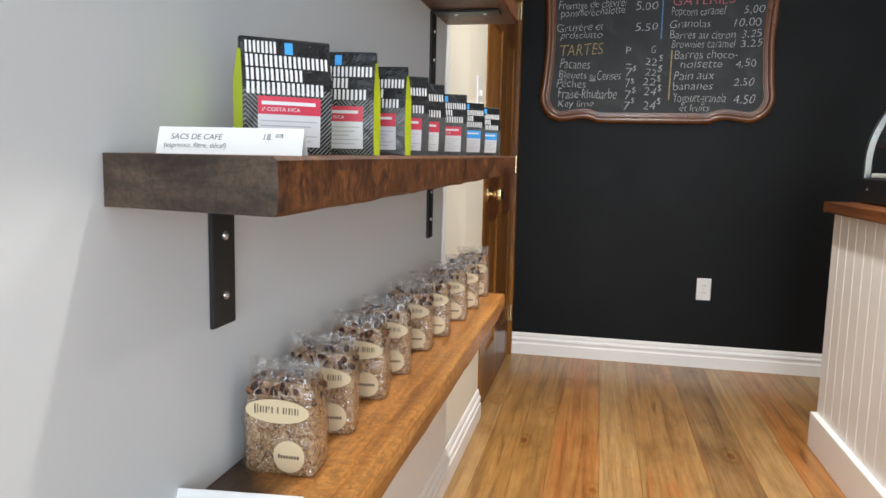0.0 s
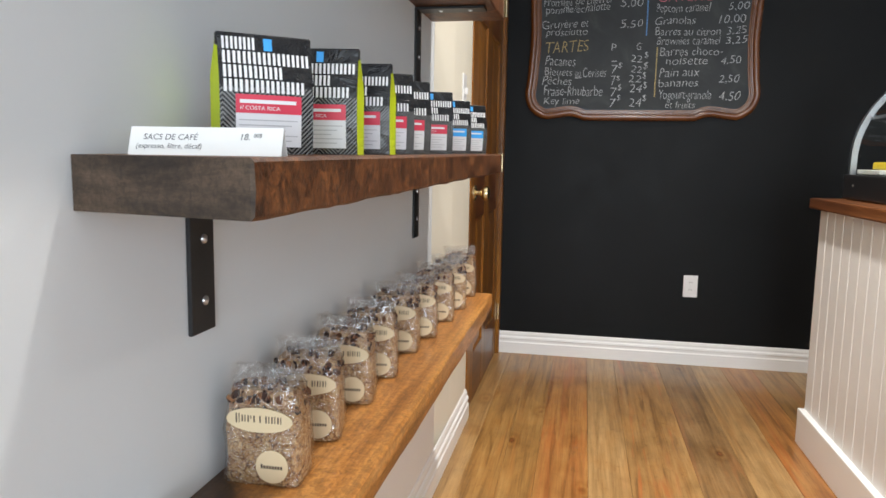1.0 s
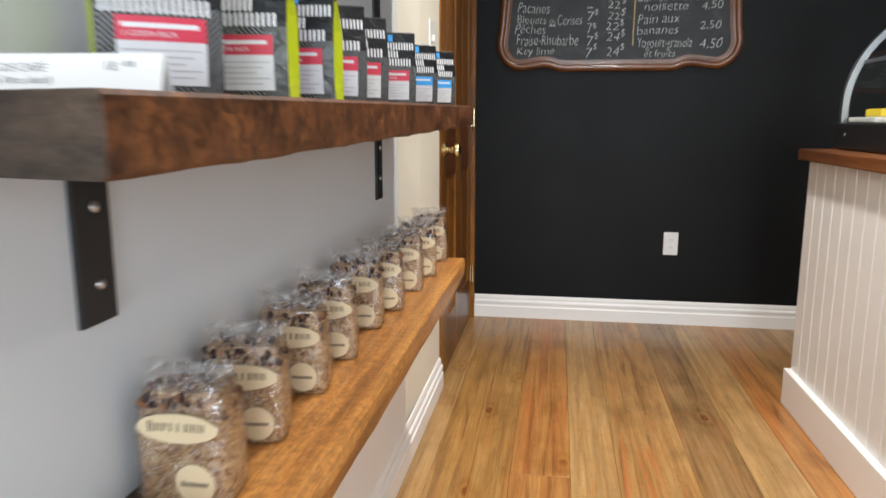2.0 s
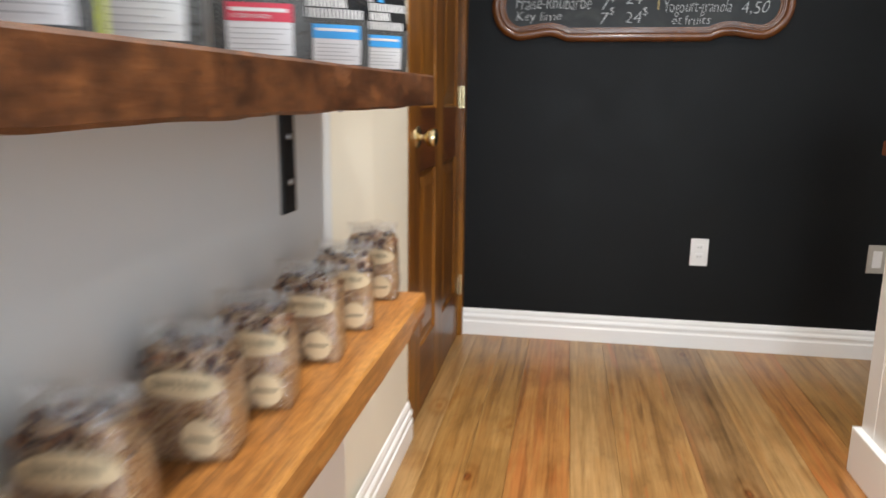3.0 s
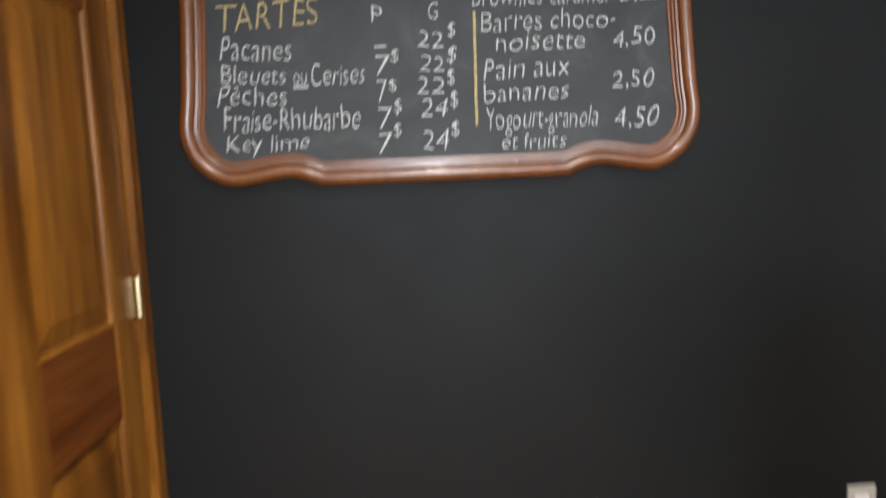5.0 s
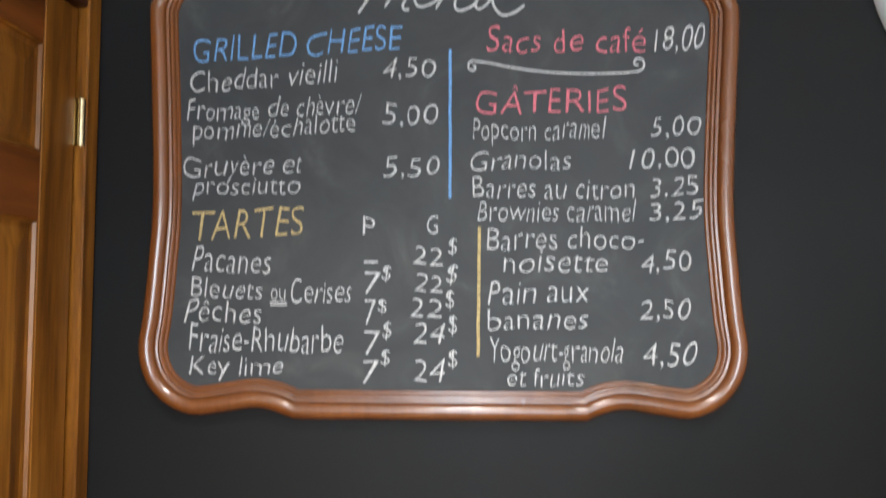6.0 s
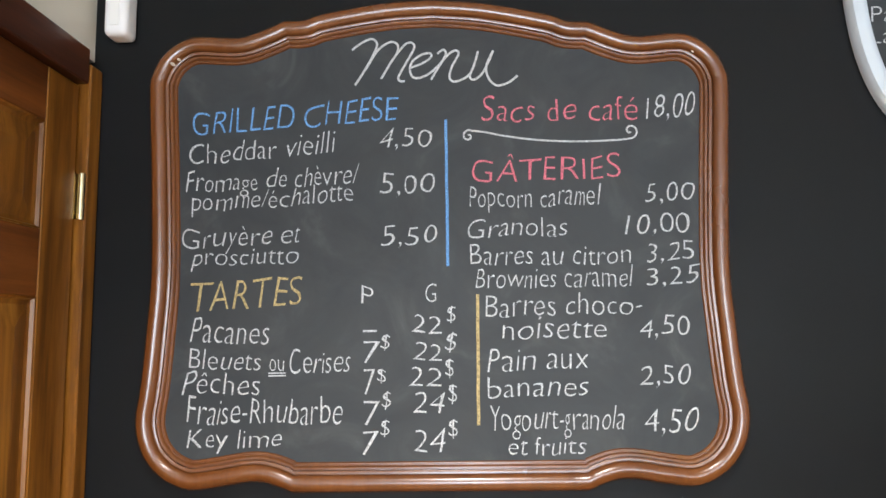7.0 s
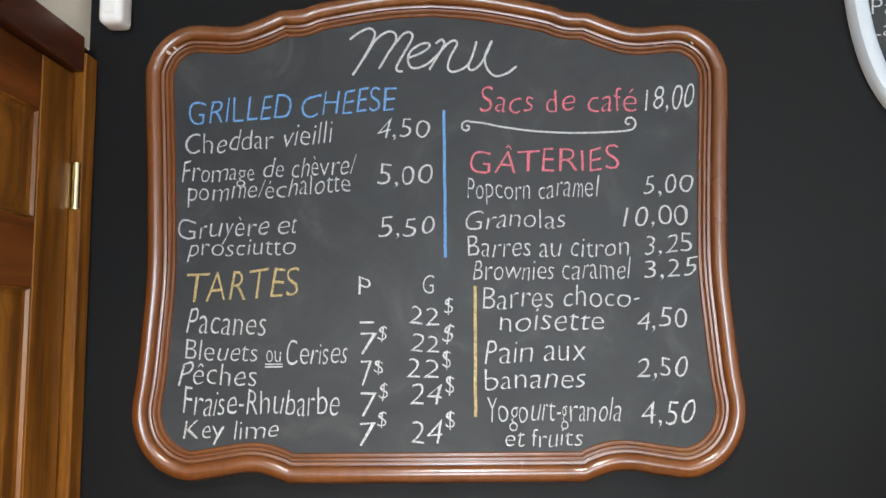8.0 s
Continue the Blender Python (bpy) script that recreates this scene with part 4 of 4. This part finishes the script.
chalk("5,00", 0.623, 1.781, 0.091, 0.044, chalk_w, 1.9)
chalk("Granolas", 0.279, 1.723, 0.192, 0.035, chalk_w, 1.2)
chalk("10,00", 0.580, 1.719, 0.125, 0.045, chalk_w, 0.9)
chalk("Barres au citron", 0.285, 1.671, 0.304, 0.038, chalk_w, -0.4)
chalk("3,25", 0.619, 1.664, 0.092, 0.042, chalk_w, 3.1)
chalk("Brownies caramel", 0.293, 1.626, 0.298, 0.039, chalk_w, 0.0)
chalk("3,25", 0.618, 1.620, 0.097, 0.039, chalk_w, 3.0)
chalk("Barres choco-", 0.311, 1.572, 0.295, 0.039, chalk_w, 0.6)
chalk("noisette", 0.342, 1.529, 0.196, 0.037, chalk_w, 0.3)
chalk("4,50", 0.600, 1.524, 0.094, 0.040, chalk_w, 2.4)
chalk("Pain aux", 0.312, 1.468, 0.191, 0.043, chalk_w, 1.8)
chalk("bananes", 0.313, 1.420, 0.186, 0.038, chalk_w, 1.2)
chalk("2,50", 0.597, 1.434, 0.094, 0.042, chalk_w, 2.4)
chalk("Yogourt-granola", 0.315, 1.346, 0.247, 0.060, chalk_w, -0.2)
chalk("et fruits", 0.349, 1.315, 0.140, 0.034, chalk_w, 0.4)
chalk("4,50", 0.603, 1.345, 0.094, 0.050, chalk_w, 2.4)
# the heading, in a looped hand
stroke([tuple(p) for p in smooth_line([(0.0560, 2.1060), (0.0750, 2.1200), (0.0950, 2.1280), (0.1060, 2.1170), (0.0970, 2.0920), (0.0810, 2.0630), (0.0620, 2.0330)], 6)], 0.0042, chalk_w, 0.0004)
stroke([tuple(p) for p in smooth_line([(0.0840, 2.0660), (0.1070, 2.1030), (0.1310, 2.1200), (0.1460, 2.1160), (0.1470, 2.1000), (0.1310, 2.0740), (0.1140, 2.0450)], 6)], 0.0042, chalk_w, 0.0008)
stroke([tuple(p) for p in smooth_line([(0.1450, 2.0950), (0.1630, 2.1160), (0.1760, 2.1180), (0.1800, 2.1070), (0.1650, 2.0790), (0.1490, 2.0500), (0.1510, 2.0400), (0.1610, 2.0390)], 6)], 0.0042, chalk_w, 0.0000)
stroke([tuple(p) for p in smooth_line([(0.1710, 2.0660), (0.1960, 2.0750), (0.2130, 2.0870), (0.2120, 2.0950), (0.1980, 2.0940), (0.1790, 2.0820), (0.1710, 2.0650), (0.1770, 2.0470), (0.1930, 2.0460), (0.2120, 2.0550), (0.2260, 2.0680)], 6)], 0.0042, chalk_w, 0.0004)
stroke([tuple(p) for p in smooth_line([(0.2260, 2.0940), (0.2380, 2.1020), (0.2430, 2.0930), (0.2320, 2.0720), (0.2130, 2.0410)], 6)], 0.0042, chalk_w, 0.0008)
stroke([tuple(p) for p in smooth_line([(0.2230, 2.0640), (0.2490, 2.0930), (0.2630, 2.1000), (0.2680, 2.0920), (0.2540, 2.0650), (0.2500, 2.0440), (0.2600, 2.0360), (0.2820, 2.0440), (0.2930, 2.0550)], 6)], 0.0042, chalk_w, 0.0000)
stroke([tuple(p) for p in smooth_line([(0.3070, 2.0970), (0.2990, 2.0700), (0.2900, 2.0470), (0.2980, 2.0390), (0.3150, 2.0520), (0.3300, 2.0810), (0.3370, 2.0980)], 6)], 0.0042, chalk_w, 0.0004)
stroke([tuple(p) for p in smooth_line([(0.3370, 2.0980), (0.3230, 2.0660), (0.3270, 2.0410), (0.3430, 2.0260), (0.3650, 2.0310), (0.3780, 2.0400), (0.3840, 2.0450)], 6)], 0.0042, chalk_w, 0.0008)
stroke([(0.241 + 0.0000 * i / 20 + 0.001 * noise.noise((i * 0.3, 1, 1)), 1.959 - 0.289 * i / 20) for i in range(21)], 0.0055, chalk_b)
stroke([(0.297 + -0.0030 * i / 20 + 0.001 * noise.noise((i * 0.3, 3, 1)), 1.615 - 0.245 * i / 20) for i in range(21)], 0.0058, chalk_y)
stroke([(0.077, 1.548), (0.104, 1.548)], 0.0040, chalk_w)
stroke([(-0.103, 1.471), (-0.070, 1.471)], 0.0025, chalk_w)
stroke([(-0.103, 1.466), (-0.070, 1.466)], 0.0025, chalk_w)
FLOURISH = [(0.285 + (0.013 - 0.0019 * a) * math.cos(a * 1.2 + 0.9), 1.925 + (0.013 - 0.0019 * a) * math.sin(a * 1.2 + 0.9)) for a in [k * 0.25 for k in range(24, -1, -1)]]
FLOURISH += [(0.305 + 0.285 * k / 24, 1.937 - 0.029 * math.sin(math.pi * 0.62 * (k / 24) ** 0.8) + 0.002 * k / 24) for k in range(1, 25)]
FLOURISH += [(0.600 + (0.016 - 0.0024 * a) * math.cos(-1.7 + a * 1.2), 1.929 + (0.016 - 0.0024 * a) * math.sin(-1.7 + a * 1.2)) for a in [k * 0.25 for k in range(0, 24)]]
stroke(FLOURISH, 0.0035, chalk_w)

# ---- oval board ----
oval = thing("oval_board", "oval chalkboard in a smooth white painted frame on black wall", "chalkboard")
OC = Vector((1.275, 2.300))


def rounded(i, n, rx, rz):
    """Point i of n on a squarish oval."""
    a = 2 * math.pi * i / n
    c, s = math.cos(a), math.sin(a)
    return OC.x + rx * math.copysign(abs(c) ** 0.72, c), OC.y + rz * math.copysign(abs(s) ** 0.72, s)


bm = bmesh.new()
n = 96
rows = []
for i in range(n):
    row = []
    for d, h in ((0, 0), (0, 0.014), (0.006, 0.024), (0.018, 0.028), (0.030, 0.024), (0.037, 0.016), (0.037, 0.0)):
        px, pz = rounded(i, n, 0.242 - d, 0.42 - d)
        row.append(bm.verts.new((px, BACK_Y - 0.003 - h, pz)))
    rows.append(row)
for i in range(n):
    a, b = rows[i], rows[(i + 1) % n]
    for k in range(6):
        bm.faces.new((a[k], a[k + 1], b[k + 1], b[k]))
part("frame", bm, M["white_frame"], oval, "smooth white painted oval frame", True)
bm = bmesh.new()
bm.faces.new([bm.verts.new((rounded(i, n, 0.212, 0.39)[0], BACK_Y - 0.010, rounded(i, n, 0.212, 0.39)[1])) for i in range(n)])
osl = part("slate", bm, M["slate"], oval)
for text, x, z, w, h in (("Pa", 1.084, 2.140, 0.044, 0.032), ("La", 1.079, 2.096, 0.044, 0.032)):
    t, a, b, c, d = writing(text, -0.018, 0.06)
    for v in t.verts:
        v.co = Vector((x + (v.co.x - a) * w / (b - a), BACK_Y - 0.0104 + v.co.z * 0.05, z + (v.co.y - c) * h / (d - c)))
    part("chalk_line", t, chalk_w, osl)


# ---- wall plates and sensor ----
def wall_outlet(x, z, grey):
    ob = thing("wall_outlet", "grey framed wall switch plate on the black wall" if grey else "white duplex wall outlet on the black wall", "wall plate" if grey else "wall outlet")
    y = BACK_Y
    part("plate", boxed(x - 0.035, x + 0.035, y - 0.006, y - 0.0005, z - 0.057, z + 0.057, 0.002, 2), M["plastic_grey"] if grey else M["plastic"], ob)
    if grey:
        part("insert", boxed(x - 0.017, x + 0.017, y - 0.009, y - 0.0055, z - 0.034, z + 0.034, 0.001), M["plastic"], ob, "white rocker insert")
        return
    for dz in (-0.0195, 0.0195):
        soc = part("socket", boxed(x - 0.017, x + 0.017, y - 0.0085, y - 0.0055, z + dz - 0.014, z + dz + 0.014, 0.001), M["plastic"], ob)
        for dx in (-0.006, 0.006):
            part("slot", boxed(x + dx - 0.001, x + dx + 0.001, y - 0.0092, y - 0.0080, z + dz - 0.003, z + dz + 0.005), M["slot"], soc)
    part("screw", lathe([(0.003, 0), (0.002, 0.0015)], 10, Matrix.Translation((x, y - 0.006, z)) @ Matrix.Rotation(radians(90), 4, "X")), M["steel"], ob)


wall_outlet(0.525, 0.413, False)
wall_outlet(1.200, 0.415, True)
switch = thing("light_switch", "white toggle light switch on the cream wall", "light switch")
part("plate", boxed(CREAM_X + 0.0003, CREAM_X + 0.006, 2.563, 2.633, 1.230, 1.345, 0.002, 2), M["plastic"], switch)
part("toggle", boxed(CREAM_X + 0.006, CREAM_X + 0.016, 2.593, 2.603, 1.275, 1.297, 0.002), M["plastic"], switch)
sensor = thing("alarm_sensor", "small rounded white plastic sensor box in the wall corner", "sensor")
part("case", boxed(-0.434, -0.386, 3.768, BACK_Y - 0.001, 2.136, 2.240, 0.015, 5), M["plastic"], sensor, "", True)
part("lens", boxed(-0.420, -0.400, 3.7665, 3.7692, 2.155, 2.210, 0.001), M["card"], sensor)

# ---- counter ----
CX, CY1 = 0.812, 2.815
counter = thing("counter", "white beadboard sales counter with plain baseboard", "counter")
part("carcass", boxed(CX + 0.012, CX + 0.62, -1.6, CY1 - 0.002, 0.0, 0.884), M["bead"], counter)
part("baseboard", boxed(CX - 0.022, CX + 0.0118, -1.6, CY1 + 0.010, 0.0, 0.134, 0.004, 2), M["white_trim"], counter, "plain white baseboard")
tagged(part("worktop", boxed(CX - 0.032, CX + 0.66, -1.62, CY1 + 0.032, 0.885, 0.924, 0.005, 2), M["worktop"]), "thick red-brown wooden worktop on the white counter", "worktop")

# ---- display case on the counter ----
case = thing("display_case", "curved glass pastry display case with black base on the counter", "display case")
A0, A1 = 1.35, 2.80
part("base", boxed(0.872, 1.42, A0, A1, 0.9265, 1.012, 0.006, 2), M["black_plastic"], case, "black case base")
for dy in (0.10, 0.75, 1.35):
    part("screw", lathe([(0.005, 0), (0.003, 0.002)], 10, Matrix.Translation((0.872, A0 + dy, 0.975)) @ Matrix.Rotation(radians(-90), 4, "Y")), M["steel"], case)
R = 0.40
ARC = [(0.884, 1.012), (0.884, 1.065)] + [(0.884 + R * (1 - math.cos(a)), 1.065 + 0.36 * math.sin(a)) for a in [radians(6 * k) for k in range(1, 15)]] + [(1.42, 1.425)]


def arc_bar(off, w, y0, y1, mat, name, parent):
    bm = bmesh.new()
    rows = []
    for i, (x, z) in enumerate(ARC):
        a, b = ARC[max(0, i - 1)], ARC[min(len(ARC) - 1, i + 1)]
        d = Vector((b[0] - a[0], b[1] - a[1])).normalized()
        nx, nz = d.y, -d.x
        rows.append([bm.verts.new((x + nx * o, y, z + nz * o)) for o, y in ((off, y0), (off + w, y0), (off + w, y1), (off, y1))])
    for a, b in zip(rows, rows[1:]):
        for i in range(4):
            bm.faces.new((a[i], a[(i + 1) % 4], b[(i + 1) % 4], b[i]))
    bm.faces.new(rows[0])
    bm.faces.new(rows[-1][::-1])
    return part(name, bm, mat, parent, "", True)


for y in (A0 + 0.004, A1 - 0.024):
    arc_bar(0.0, 0.020, y, y + 0.020, M["alu"], "end_profile", case)
gl = arc_bar(-0.004, 0.0035, A0 + 0.002, A1 - 0.002, M["glass"], "curved_glass", case)
gl.visible_shadow = False
part("back_panel", boxed(1.41, 1.42, A0, A1, 1.013, 1.42), M["black_plastic"], case)
bm = boxed(0.945, 1.40, A0 + 0.03, A1 - 0.03, 1.205, 1.213)
sh = part("glass_shelf", bm, M["glass"], case)
sh.visible_shadow = False
part("shelf_rail", boxed(0.936, 0.944, A0 + 0.03, A1 - 0.03, 1.203, 1.214, 0.001), M["alu"], case)
area_lamp("case_light", (0.99, (A0 + A1) / 2, 1.36), (1.12, (A0 + A1) / 2, 1.0), 3.0, (1.0, 0.93, 0.8), 0.02, 1.2)
for i in range(4):
    y = A1 - 0.24 - 0.30 * i
    tray = tagged(part("pastry_tray", boxed(0.90, 1.30, y, y + 0.20, 1.0135, 1.030, 0.004, 2), M["tray"]), "white tray of pastries inside the glass case", "tray", "trays in the display case")
    for j in range(3):
        tagged(part("lemon_bar", boxed(0.93 + 0.11 * j, 1.02 + 0.11 * j, y + 0.03, y + 0.15, 1.031, 1.056, 0.006, 2), M["pastry"]), "yellow lemon bar on a white tray", "pastry", "pastries in the display case")

# ---- beadboard and floor planks ----
w = 0.081
bm = bmesh.new()
sec = [(0.0118, 0.0), (0.0, 0.0), (0.0, w - 0.007), (0.003, w - 0.0055), (0.0015, w - 0.004), (0.0015, w - 0.002), (0.003, w - 0.0008), (0.0118, w - 0.0008)]
r0 = [bm.verts.new((a, -b, 0.124)) for a, b in sec]
r1 = [bm.verts.new((a, -b, 0.884)) for a, b in sec]
for i in range(len(sec)):
    bm.faces.new((r0[i], r0[(i + 1) % len(sec)], r1[(i + 1) % len(sec)], r1[i]))
bead_mesh = mesh_of(bm, "board", M["bead"])
y = CY1
while y > -1.58:
    ob = new("board", bead_mesh)
    ob.location = (CX, y, 0)
    ob.parent = counter
    y -= w

rnd = random.Random(11)
TONES = ["plank_pale", "plank_brown", "plank_brown", "plank_orange", "plank_pale", "plank_red", "plank_grey", "plank_pale", "plank_orange", "plank_brown"]
EDGES = [-0.61, -0.390, -0.272, -0.157, 0.018, 0.155, 0.377, 0.543, 0.690, 0.845]
while EDGES[-1] < RIGHT_X:
    EDGES.append(EDGES[-1] + 0.16)
for r, (a, b) in enumerate(zip(EDGES, EDGES[1:])):
    y = FRONT_Y - rnd.uniform(0, 0.8)
    tone = TONES[r % len(TONES)]
    while y < BACK_Y:
        e = y + rnd.uniform(3.4, 5.2)
        mat = M[tone if r < 10 or rnd.random() < 0.6 else rnd.choice(TONES)]
        lo, hi = max(y, FRONT_Y) + 0.0006, min(e, BACK_Y) - 0.0006
        if hi - lo > 0.05:
            part("plank", boxed(a + 0.0003, b - 0.0003, lo, hi, -0.014, rnd.uniform(-0.0008, 0.0), 0.0009), mat, floor)
        y = e
